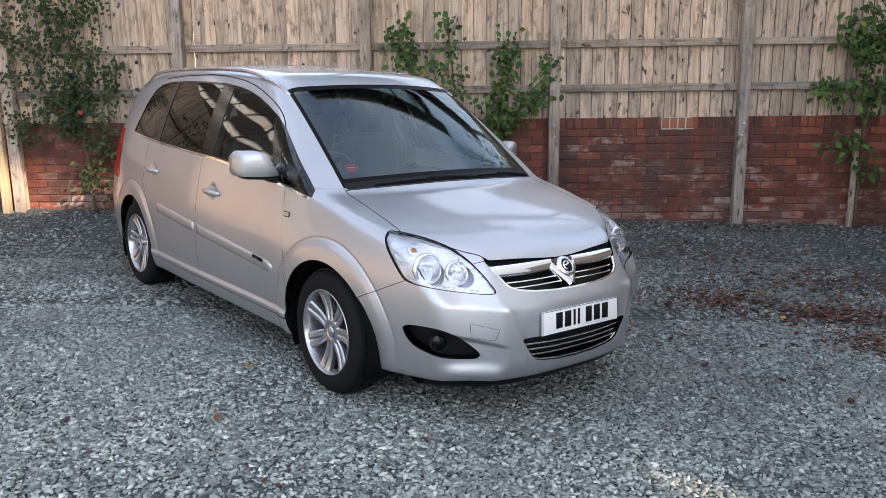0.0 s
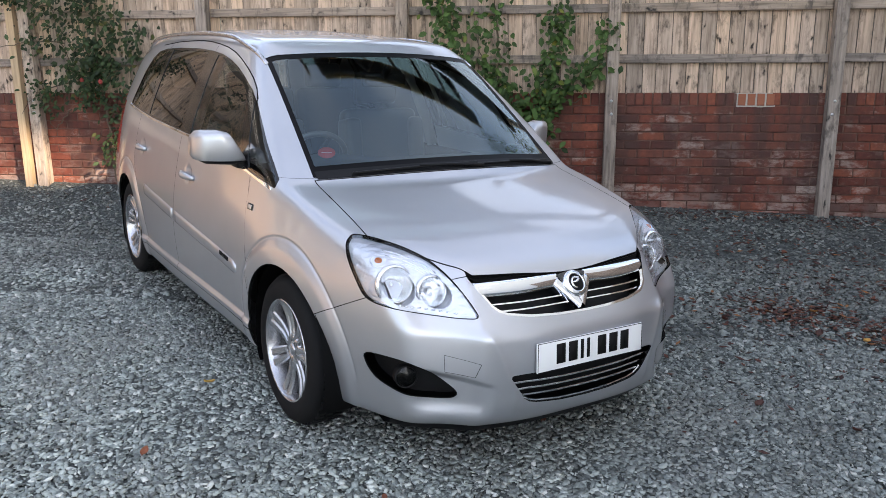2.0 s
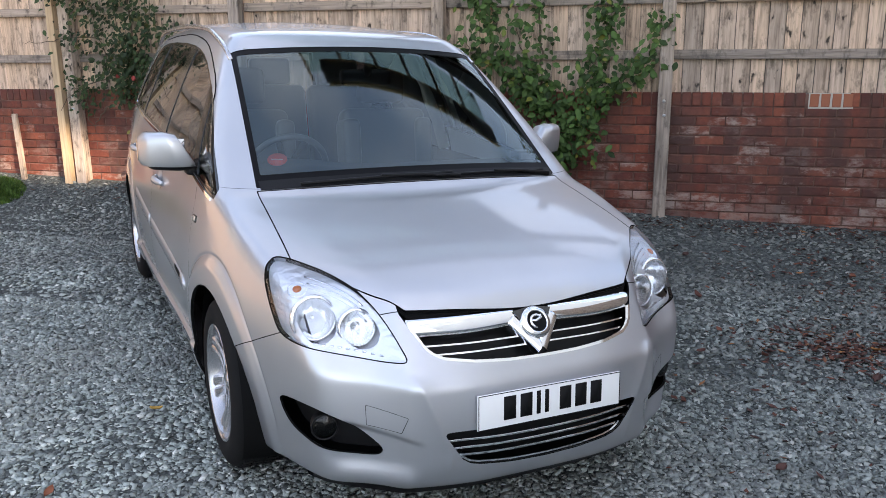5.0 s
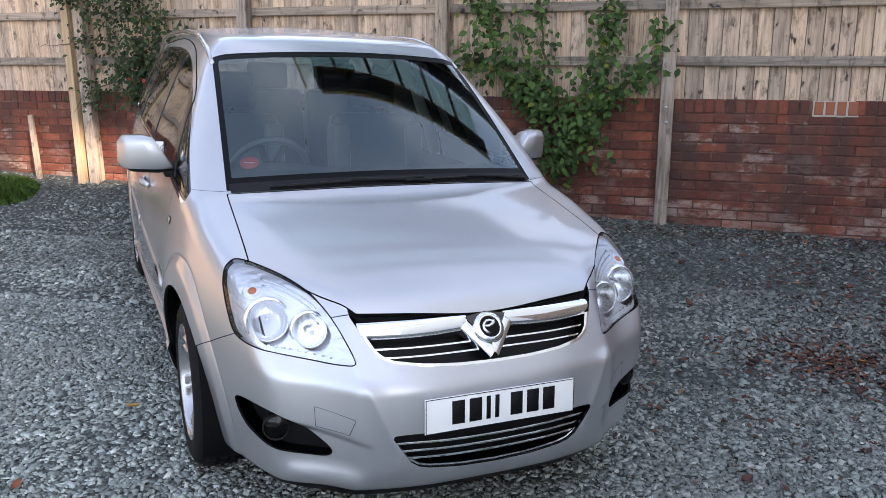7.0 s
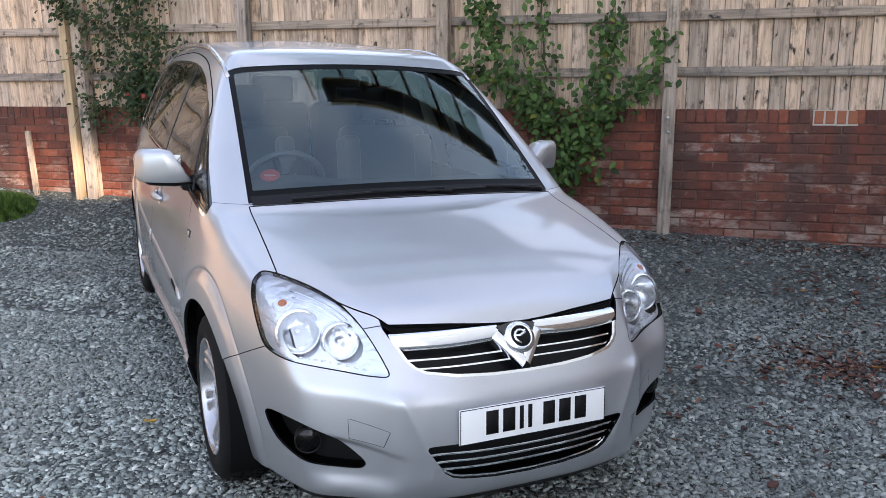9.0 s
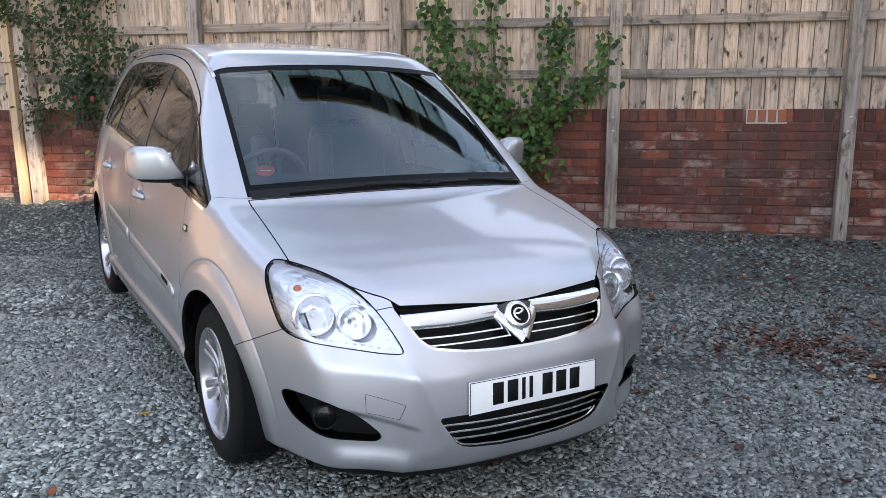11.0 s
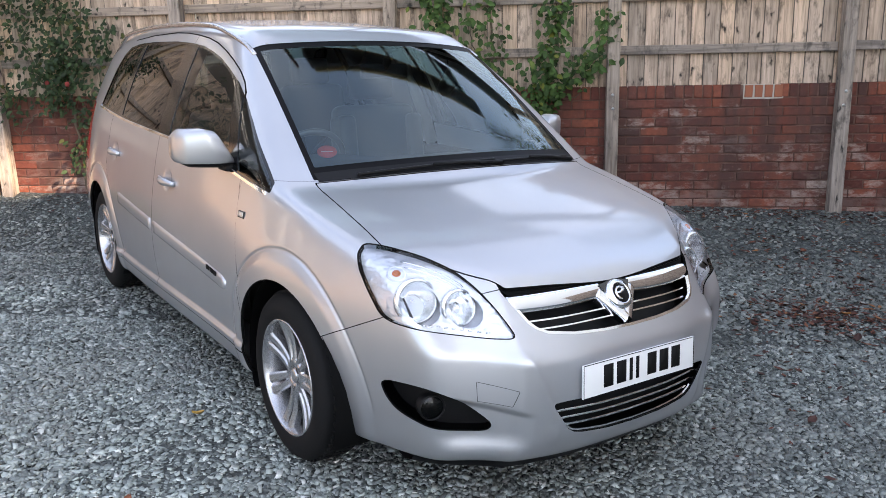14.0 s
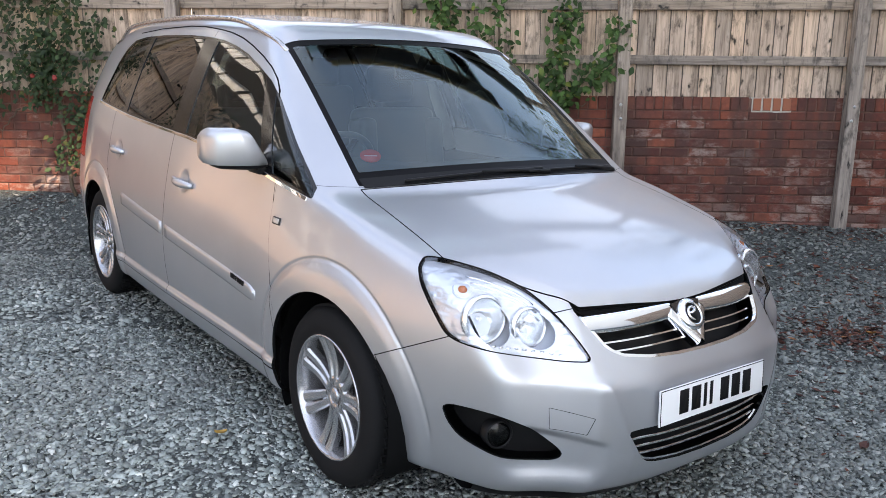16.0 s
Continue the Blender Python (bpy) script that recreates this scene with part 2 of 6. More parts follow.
def body_field(p):
    """Below zero inside the car's skin."""
    x, y, z = p[..., 0], p[..., 1], p[..., 2]
    ax = np.abs(x)
    side = ax - half_width(y, z)
    top = 0.85 * (z - top_height(ax, y))
    front = 0.85 * (nose_y(ax, z) - y)
    back = y - TAIL(z) + 0.16 * ax ** 2
    k = 0.060 + 0.055 * ease((y + 0.1) / 0.5)
    f = smax(side, top, k)
    f = smax(f, front, 0.045 + 0.031 * ease((ax - 0.36) / 0.3))
    f = smax(f, back, 0.16)
    # the chin slopes up under the bumper
    return smax(f, 0.205 + 0.008 * ease((-0.45 - y) / 0.3) - z, 0.05)


def field_gradient(p, h=0.002):
    g = np.empty_like(p)
    for i in range(3):
        d = np.zeros(3)
        d[i] = h
        g[:, i] = (body_field(p + d) - body_field(p - d)) / (2 * h)
    return g


def to_skin(p):
    for _ in range(4):
        g = field_gradient(p)
        p = p - g * (body_field(p) / np.maximum((g * g).sum(1), 1e-6))[:, None]
    return p


def skin_normals(p):
    q = p.copy()
    q[:, 0] = np.abs(q[:, 0])
    g = field_gradient(q)
    g[:, 0] *= np.sign(p[:, 0] + 1e-9)
    g[np.abs(p[:, 0]) < 1e-4, 0] = 0
    return g / np.maximum(np.linalg.norm(g, axis=1), 1e-9)[:, None]


def skin_half(h=0.0150):
    """The car's left half as triangles on the skin (surface nets, then drawn onto the skin)."""
    xs = np.arange(-h / 2, 0.95, h)
    ys = np.arange(-1.02, 3.66, h)
    zs = np.arange(0.16, 1.70, h)
    g = np.stack(np.meshgrid(xs, ys, zs, indexing="ij"), -1)
    f = body_field(g) < 0
    cells = np.zeros(tuple(n - 1 for n in f.shape), np.int32)
    for dx in (0, 1):
        for dy in (0, 1):
            for dz in (0, 1):
                cells += f[dx:f.shape[0] - 1 + dx, dy:f.shape[1] - 1 + dy, dz:f.shape[2] - 1 + dz]
    live = (cells > 0) & (cells < 8)
    ids = -np.ones(live.shape, np.int64)
    ids[live] = np.arange(live.sum())
    at = np.argwhere(live)
    verts = np.stack([xs[at[:, 0]], ys[at[:, 1]], zs[at[:, 2]]], 1) + h / 2
    quads = []
    for axis in range(3):
        a, b = (axis + 1) % 3, (axis + 2) % 3
        lo = [slice(1, -1)] * 3
        lo[axis] = slice(0, -1)
        hi = list(lo)
        hi[axis] = slice(1, None)
        f0, f1 = f[tuple(lo)], f[tuple(hi)]
        for flip, cut in ((False, f0 & ~f1), (True, ~f0 & f1)):
            e = np.argwhere(cut)
            for ax_ in range(3):
                if ax_ != axis:
                    e[:, ax_] += 1
            corner = []
            for da, db in ((0, 0), (-1, 0), (-1, -1), (0, -1)):
                c = e.copy()
                c[:, a] += da
                c[:, b] += db
                corner.append(ids[c[:, 0], c[:, 1], c[:, 2]])
            q = np.stack(corner, 1)
            quads.append(q[:, ::-1] if flip else q)
    q = np.concatenate(quads)
    q = q[(q >= 0).all(1)]
    mid = verts[:, 0] < h * 0.4
    # even the net out along the skin
    for _ in range(3):
        s, n = np.zeros_like(verts), np.zeros(len(verts))
        for i in range(4):
            for j in (1, 3):
                np.add.at(s, q[:, i], verts[q[:, (i + j) % 4]])
                np.add.at(n, q[:, i], 1)
        verts = np.where(n[:, None] > 0, s / np.maximum(n, 1)[:, None], verts)
        verts = to_skin(verts)
        verts[mid, 0] = 0
    tris = np.concatenate([q[:, [0, 1, 2]], q[:, [0, 2, 3]]])
    used, tris = np.unique(tris, return_inverse=True)
    return verts[used], tris.reshape(-1, 3)


def cut(verts, tris, f):
    """Splits triangles along f = 0: the part where f < 0, and the rest."""
    f = np.where(np.abs(f) < 1e-6, 1e-6, f)
    neg = f < 0
    n = neg[tris].sum(1)
    inside, outside, mixed = tris[n == 3], tris[n == 0], tris[(n > 0) & (n < 3)]
    extra, index, ins, outs = [], {}, [], []

    def crossing(i, j):
        key = (min(i, j), max(i, j))
        if key not in index:
            t = f[key[0]] / (f[key[0]] - f[key[1]])
            index[key] = len(verts) + len(extra)
            extra.append(verts[key[0]] * (1 - t) + verts[key[1]] * t)
        return index[key]
    for t in mixed:
        s = neg[t]
        lone = int(np.argmax(s)) if s.sum() == 1 else int(np.argmin(s))
        a, b, c = int(t[lone]), int(t[(lone + 1) % 3]), int(t[(lone + 2) % 3])
        ab, ca = crossing(a, b), crossing(c, a)
        one, two = (ins, outs) if s.sum() == 1 else (outs, ins)
        one.append((a, ab, ca))
        two.extend([(ab, b, c), (ab, c, ca)])
    v = np.concatenate([verts, np.array(extra).reshape(-1, 3)]) if extra else verts

    def tidy(base, more):
        t = np.concatenate([base, np.array(more, np.int64).reshape(-1, 3)])
        used, inv = np.unique(t, return_inverse=True)
        return v[used], inv.reshape(-1, 3)
    return tidy(inside, ins), tidy(outside, outs)


def refine(verts, tris, near):
    """Splits the triangles near an outline, and their neighbours to fit, with the new points on the skin."""
    side = np.linalg.norm(verts[tris[:, 0]] - verts[tris[:, 1]], axis=1)
    pick = np.abs(near(verts))[tris].min(1) < 1.6 * side
    e = np.sort(np.stack([tris[:, [0, 1]], tris[:, [1, 2]], tris[:, [2, 0]]], 1), 2)
    key = e[..., 0] * len(verts) + e[..., 1]
    u = np.unique(key[pick])
    if not len(u):
        return verts, tris
    at = np.minimum(np.searchsorted(u, key), len(u) - 1)
    split = u[at] == key
    mid = (verts[u // len(verts)] + verts[u % len(verts)]) / 2
    on = np.abs(mid[:, 0]) < 1e-5
    mid = to_skin(mid)
    mid[on, 0] = 0
    m = at + len(verts)
    n = split.sum(1)
    made = [tris[n == 0]]

    def turned(rows, first):
        k = (first[:, None] + np.arange(3)) % 3
        return np.take_along_axis(tris[rows], k, 1).T, np.take_along_axis(m[rows], k, 1).T
    r = np.flatnonzero(n == 3)
    (a, b, c), (ab, bc, ca) = turned(r, np.zeros(len(r), int))
    made += [np.stack(k, 1) for k in ((a, ab, ca), (ab, b, bc), (ca, bc, c), (ab, bc, ca))]
    r = np.flatnonzero(n == 1)
    (a, b, c), (ab, _, _) = turned(r, split[r].argmax(1))
    made += [np.stack(k, 1) for k in ((a, ab, c), (ab, b, c))]
    r = np.flatnonzero(n == 2)
    (a, b, c), (_, bc, ca) = turned(r, (~split[r]).argmax(1))
    made += [np.stack(k, 1) for k in ((a, b, bc), (a, bc, ca), (ca, bc, c))]
    return np.concatenate([verts, mid]), np.concatenate(made)


def within(piece, *outlines):
    """The part of a piece where every outline is below zero."""
    for f in outlines:
        piece, _ = cut(*piece, f(piece[0]))
    return piece


def polygon(u, v, pts, rounding=0.0):
    """Signed distance to a polygon in the plane, below zero inside; rounding swells it."""
    pts = np.array(pts, float)
    d = np.full(u.shape, 1e9)
    sign = np.ones(u.shape)
    for (ax_, ay), (bx, by) in zip(pts, np.roll(pts, -1, 0)):
        ex, ey = bx - ax_, by - ay
        wx, wy = u - ax_, v - ay
        t = np.clip((wx * ex + wy * ey) / (ex * ex + ey * ey), 0, 1)
        d = np.minimum(d, (wx - ex * t) ** 2 + (wy - ey * t) ** 2)
        c1, c2, c3 = v >= ay, v < by, ex * wy > ey * wx
        sign = np.where((c1 & c2 & c3) | (~c1 & ~c2 & ~c3), -sign, sign)
    return sign * np.sqrt(d) - rounding


def panel(name, skin, mat, parent, both=True, mirror=1, thick=0.012, label="", lift=0.0, face=True):
    """A piece of skin with turned-in edges; both joins it to its mirror image, mirror -1 puts it on the car's right."""
    v, t = skin
    if both:
        w = v * [-1, 1, 1]
        on = np.abs(v[:, 0]) < 1e-5
        idx = np.arange(len(v)) + len(v)
        idx[on] = np.flatnonzero(on)
        t = np.concatenate([t, idx[t][:, ::-1]])
        v = np.concatenate([v, w])
        used, inv = np.unique(t, return_inverse=True)
        v, t = v[used], inv.reshape(-1, 3)
    elif mirror < 0:
        v, t = v * [-1, 1, 1], t[:, ::-1]
    nrm = skin_normals(v)
    v = v + nrm * lift
    if thick:
        e = np.concatenate([t[:, [0, 1]], t[:, [1, 2]], t[:, [2, 0]]])
        back = {(int(b), int(a)) for a, b in e}
        rim = np.array([(a, b) for a, b in e if (int(a), int(b)) not in back], np.int64).reshape(-1, 2)
        ring = np.unique(rim)
        place = {int(a): len(v) + i for i, a in enumerate(ring)}
        quads = []
        for a, b in rim:
            quads += [(b, a, place[int(a)]), (b, place[int(a)], place[int(b)])]
        inner = v[ring] - nrm[ring] * thick
        v = np.concatenate([v, inner])
        nrm = np.concatenate([nrm, nrm[ring]])
        t = np.concatenate([t if face else t[:0], np.array(quads, np.int64).reshape(-1, 3)])
    me = arrays_to_mesh(name, v, t, nrm)
    ob = part_of(name, me, mat, parent, label)
    # Turned-in paint edges take the black material as shade in the panel gaps.
    if thick and face and mat is PAINT:
        me.materials.append(RUBBER)
        k = np.zeros(len(t), np.int32)
        k[len(t) - len(quads):] = 1
        me.polygons.foreach_set("material_index", k)
    return ob


# outlines on the skin, each below zero inside


def glass_outline(p, grow=0.0):
    y, z = p[:, 1], p[:, 2]
    pts = [(0.205, 0.970), (0.30, 0.984), (0.55, 1.018), (0.95, 1.050), (1.35, 1.075), (2.2, 1.099), (2.87, 1.136), (2.80, 1.34), (2.74, 1.43), (2.66, 1.472), (2.50, 1.492), (2.2, 1.503), (1.80, 1.504), (1.55, 1.496),
           (1.36, 1.481), (1.20, 1.457), (1.057, 1.427), (0.90, 1.382), (0.755, 1.333), (0.632, 1.272), (0.50, 1.188), (0.412, 1.128), (0.285, 1.044), (0.210, 0.992)]
    return np.maximum(polygon(y, z, pts, 0.008 + grow), 0.4 - p[:, 0])


def screen_outline(p, grow=0.0):
    ax, y = p[:, 0], p[:, 1]
    base = 0.005 + 0.29 * ax ** 2
    head = 0.742 + 0.28 * ax ** 2
    side = 0.652 - 0.095 * (y - 0.12)
    f = np.maximum.reduce([base - y, y - head, 0.95 * (ax - side)])
    return np.maximum(f - grow, 0.98 - p[:, 2])


def bonnet_outline(p):
    ax, y = p[:, 0], p[:, 1]
    base = -0.012 + 0.29 * ax ** 2
    lip = -0.771 + 0.34 * ax ** 2
    edge = np.where(y > -0.41, 0.674 - 0.04 * (y + 0.41), 0.674 + 0.855 * (y + 0.41) - 0.6 * (y + 0.41) * (y + 0.69))
    f = np.maximum.reduce([y - base, 0.8 * (lip - y), 0.85 * (ax - edge)])
    return np.maximum(f, 0.70 - p[:, 2])


LAMP = ((0.716, 0.873), (0.667, 0.868), (0.591, 0.846), (0.529, 0.811), (0.492, 0.766), (0.467, 0.720), (0.436, 0.641), (0.440, 0.630), (0.455, 0.626), (0.505, 0.625), (0.600, 0.638), (0.704, 0.661), (0.740, 0.668), (0.753, 0.686), (0.760, 0.747), (0.760, 0.806), (0.748, 0.850))


def soften(pts, turns=2):
    """Rounds the corners of an outline by cutting them twice."""
    for _ in range(turns):
        pts = [q for a, b in zip(pts, pts[1:] + pts[:1]) for q in ((0.78 * a[0] + 0.22 * b[0], 0.78 * a[1] + 0.22 * b[1]), (0.22 * a[0] + 0.78 * b[0], 0.22 * a[1] + 0.78 * b[1]))]
    return pts


LAMP = soften(list(LAMP), 2)


def lamp_outline(p):
    return np.maximum(polygon(p[:, 0], p[:, 2], LAMP, 0.001), p[:, 1] + 0.22)


def along_skin(outline, p, h=0.0015):
    """An outline drawn in x and z, turned into true distance along the skin."""
    f = outline(p)
    g = np.zeros_like(p)
    for i in (0, 2):
        d = np.zeros(3)
        d[i] = h
        g[:, i] = (outline(p + d) - outline(p - d)) / (2 * h)
    n = skin_normals(p)
    g -= n * (g * n).sum(1)[:, None]
    return f / np.clip(np.linalg.norm(g, axis=1), 0.2, 1.5)


def grille_outline(p):
    half = [(0.436, 0.80), (0.430, 0.750), (0.412, 0.718), (0.397, 0.692), (0.380, 0.662), (0.360, 0.645), (0.330, 0.632), (0.24, 0.620), (0.12, 0.613), (0.0, 0.611)]
    pts = half + [(-x, z) for x, z in half[-2::-1]]
    return np.maximum(polygon(p[:, 0], p[:, 2], pts, 0.001), p[:, 1] + 0.6)


def intake_outline(p):
    pts = [(-0.340, 0.416), (0.340, 0.416), (0.285, 0.336), (0.262, 0.320), (0.23, 0.312), (0.12, 0.300), (0, 0.296), (-0.12, 0.300), (-0.23, 0.312), (-0.262, 0.320), (-0.285, 0.336)]
    return np.maximum(polygon(p[:, 0], p[:, 2], pts, 0.008), p[:, 1] + 0.6)


FOG = ((0.749, 0.470), (0.715, 0.476), (0.682, 0.474), (0.600, 0.434), (0.550, 0.395), (0.506, 0.352), (0.522, 0.334), (0.600, 0.338), (0.668, 0.348), (0.718, 0.378), (0.738, 0.420))


FOG = soften(list(FOG), 2)


def fog_outline(p):
    return np.maximum(polygon(p[:, 0], p[:, 2], FOG, 0.006), p[:, 1] + 0.3)


def arch_outline(p, c, r=0.366):
    # the opening closes in towards the tyre at the foot of its leading edge
    r = r - 0.042 * ease((0.40 - p[:, 2]) / 0.16) * (p[:, 1] < c)
    return np.maximum(np.hypot(p[:, 1] - c, p[:, 2] - HUB) - r, 0.45 - p[:, 0])


def bumper_outline(p):
    y, z = p[:, 1], p[:, 2]
    seam = 0.548 + 0.475 * np.clip(-0.265 - y, -0.2, 0.8)
    return np.maximum(z - seam, y + 0.10)



def wing_outline(p):
    y, z = p[:, 1], p[:, 2]
    gap = 0.30 + 0.14 * ease((z - 0.35) / 0.6)
    return np.maximum.reduce([y - gap, z - 1.2, 0.35 - p[:, 0], (z - 1.005) - 10 * np.maximum(0, 0.60 - p[:, 0])])


def front_door_outline(p):
    y, z = p[:, 1], p[:, 2]
    return polygon(y, z, [(0.292, 0.305), (0.450, 0.95), (0.46, 1.03), (0.66, 1.24), (0.650, 1.298), (0.716, 1.347), (0.80, 1.390), (0.912, 1.430), (1.05, 1.469), (1.195, 1.502), (1.35, 1.526), (1.51, 1.541), (1.51, 0.295)], 0.001) + 10 * np.maximum(0, 0.45 - p[:, 0])


def rear_door_outline(p):
    y, z = p[:, 1], p[:, 2]
    return np.maximum(polygon(y, z, [(1.511, 0.295), (1.511, 1.541), (1.7, 1.553), (1.9, 1.557), (2.30, 1.545), (2.42, 1.538), (2.482, 1.10), (2.482, 0.80), (2.232, 0.52), (2.182, 0.295)], 0.001), 0.45 - p[:, 0])


def sill_outline(p):
    return np.maximum.reduce([p[:, 2] - 0.300, 0.32 - p[:, 1], p[:, 1] - 2.40, 0.5 - p[:, 0]])


def tail_lamp_outline(p):
    return np.maximum(polygon(p[:, 1], p[:, 2], [(3.10, 0.78), (3.16, 1.12), (3.6, 1.14), (3.6, 0.78)], 0.01), 0.52 - p[:, 0])


def back_glass_outline(p):
    return np.maximum(polygon(p[:, 0], p[:, 2], [(-0.60, 1.07), (0.60, 1.07), (0.50, 1.44), (-0.50, 1.44)], 0.02), 2.9 - p[:, 1])


def tow_cover_outline(p):
    return np.maximum(polygon(p[:, 0], p[:, 2], [(0.555, 0.498), (0.455, 0.472), (0.47, 0.425), (0.553, 0.440)], 0.002), p[:, 1] + 0.5) + 10 * np.maximum(0, 0.3 - p[:, 0])


def on_nose(x, z):
    """The skin's point ahead of the front axle at x, z."""
    lo, hi = -1.2, 0.3
    for _ in range(40):
        m = (lo + hi) / 2
        if body_field(np.array([[x, m, z]]))[0] < 0:
            hi = m
        else:
            lo = m
    return Vector((x, hi, z))


def on_side(y, z, s=1):
    lo, hi = 0.3, 1.1
    for _ in range(40):
        m = (lo + hi) / 2
        if body_field(np.array([[m, y, z]]))[0] < 0:
            lo = m
        else:
            hi = m
    return Vector((s * lo, y, z))


def on_top(x, y):
    lo, hi = 0.6, 1.8
    for _ in range(40):
        m = (lo + hi) / 2
        if body_field(np.array([[x, y, m]]))[0] < 0:
            lo = m
        else:
            hi = m
    return Vector((x, y, lo))


def normal_at(p):
    return Vector(skin_normals(np.array([tuple(p)]))[0])


car = thing("car", CAR, "silver metallic people carrier parked on slate chippings", "car")


def build_skin():
    rest = skin_half()
    for f in (lamp_outline, grille_outline, intake_outline, fog_outline, tow_cover_outline, glass_outline, screen_outline, bonnet_outline):
        rest = refine(*rest, f)
    for f in (lamp_outline, grille_outline, intake_outline, fog_outline, tow_cover_outline):
        rest = refine(*rest, f)
    for _ in range(2):
        ahead = lambda p, f: np.where(p[:, 1] < -0.45, f, 9)
        rest = refine(*rest, lambda p: ahead(p, p[:, 2] - 0.585 - 0.09 * np.maximum(0, p[:, 0] - 0.452)))
        rest = refine(*rest, lambda p: np.where(p[:, 2] < 0.61, ahead(p, p[:, 0] - (0.437 - 0.42 * np.clip(0.615 - p[:, 2], -0.1, 0.26))), 9))
        rest = refine(*rest, lambda p: np.where(p[:, 0] > 0.38, ahead(p, p[:, 2] - 0.410 - 0.25 * (p[:, 0] - 0.50)), 9))
    for c in (0.0, AXLE):
        rest = refine(*rest, lambda p: np.where(p[:, 0] > 0.5, np.hypot(p[:, 1] - c, p[:, 2] - HUB) - 0.470, 9))
        rest = refine(*rest, lambda p: np.where(p[:, 0] > 0.5, np.hypot(p[:, 1] - c, p[:, 2] - HUB) - 0.474, 9))
    whole = rest
    gap, seams = 0.0017, []

    def take(outline, g=gap, seam=True):
        nonlocal rest
        f = outline(rest[0])
        if g and seam:
            seams.append(within(rest, lambda p: outline(p) - 0.010, lambda p: -outline(p) - 0.010))
        inner, _ = cut(*rest, f + g)
        _, rest = cut(*rest, f - g)
        return inner
    for c in (0.0, AXLE):
        take(lambda p, c=c: arch_outline(p, c), 0)
    screen_surround = take(screen_outline, 0.001)
    glass_side = take(glass_outline, 0)
    back = take(back_glass_outline, 0.001)
    lamp = take(lamp_outline, 0.0006, False)
    bonnet = take(bonnet_outline, 0.0020)
    grille = take(grille_outline, 0)
    intake = take(intake_outline, 0)
    fog = take(fog_outline, 0)
    tow = take(tow_cover_outline, 0.0007)
    tail_lamp = take(tail_lamp_outline)
    bumper = take(bumper_outline)
    wing = take(wing_outline, 0.0005, False)
    sill = take(sill_outline)
    door_f = take(front_door_outline)
    door_r = take(rear_door_outline)
    panel("body_shell", rest, PAINT, car)
    panel("bonnet", bonnet, PAINT, car, thick=0.02)
    nose = panel("front_bumper", bumper, PAINT, car, thick=0.008)
    lit = []
    for s in (1, -1):
        panel("front_wing", wing, PAINT, car, False, s)
        lit.append(panel("front_door", door_f, PAINT, car, False, s))
        lit.append(panel("rear_door", door_r, PAINT, car, False, s))
        panel("sill", sill, PAINT, car, False, s)
        panel("tail_lamp", tail_lamp, RED_LENS, car, False, s, label="red tail lamp")
        panel("tow_eye_cover", tow, PAINT, nose, False, s, 0.006)
        # headlamps: clear lens, black gasket, bright bowl
        inner, gasket = cut(*lamp, along_skin(lamp_outline, lamp[0]) + 0.0034)
        floor_ = within(inner, lambda p: 0.060 - np.hypot(p[:, 0] - 0.658, p[:, 2] - 0.730), lambda p: 0.050 - np.hypot(p[:, 0] - 0.543, p[:, 2] - 0.706))
        head = panel("headlamp", floor_, HOUSING, car, False, s, 0.0, "bright reflector headlamp behind a clear lens", -0.015)
        panel("inner_shell", inner, BEZEL, head, False, s, 0.0, "", -0.070)
        panel("lens", inner, LENS, head, False, s, 0.0, "clear lens", -0.002).visible_shadow = False
        panel("bezel", inner, BEZEL, head, False, s, 0.013, "", -0.002, face=False)
        panel("gasket", gasket, RUBBER, head, False, s, 0.02, "black rubber gasket", -0.0015)
        build_lamp_bowls(head, s)
        # fog lamp recess
        pocket = panel("fog_lamp_recess", fog, BLACK, nose, False, s, 0.0, "black plastic recess", -0.05)
        panel("rim", fog, BLACK, pocket, False, s, 0.05, "", -0.009, face=False)
    # upper grille: black mesh behind chrome wings, slats and a chrome lower rim
    gr = panel("grille", grille, BLACK, car, True, 1, 0.0, "black grille with chrome bars", -0.07)
    panel("surround", grille, BLACK, gr, True, 1, 0.07, "", -0.006, face=False)
    zt = lambda p: 0.7590 - 0.05 * p[:, 0] ** 2
    rim = within(grille, lambda p: -(grille_outline(p) + 0.0075), lambda p: p[:, 2] - 0.700)
    panel("lower_chrome_rim", rim, CHROME, gr, True, 1, 0.012, "polished chrome strip", 0.001)
    for s in (1, -1):
        # a crowned bar from the emblem to the grille's outer end
        bm = bmesh.new()
        rows = []
        for i in range(31):
            x = 0.066 + 0.353 * i / 30
            hi = 0.7535 - 0.05 * x * x
            lo = hi - 0.050 - 0.004 * math.sin(math.pi * i / 30)
            row = []
            for u, d in ((-1.0, -0.040), (-0.97, -0.012), (-0.8, -0.005), (-0.4, 0.0), (0.0, 0.002), (0.4, 0.001), (0.8, -0.004), (0.97, -0.011), (1.0, -0.040)):
                q = on_nose(s * x, (hi + lo) / 2 + u * (hi - lo) / 2)
                row.append(bm.verts.new(q + normal_at(q) * (d - 0.004)))
            rows.append(row)
        for a, b in zip(rows, rows[1:]):
            for k in range(8):
                bm.faces.new((a[k], a[k + 1], b[k + 1], b[k]))
        bm.faces.new(rows[-1])
        bmesh.ops.recalc_face_normals(bm, faces=bm.faces)
        part("chrome_wing", bm, CHROME, gr, "polished chrome bar")
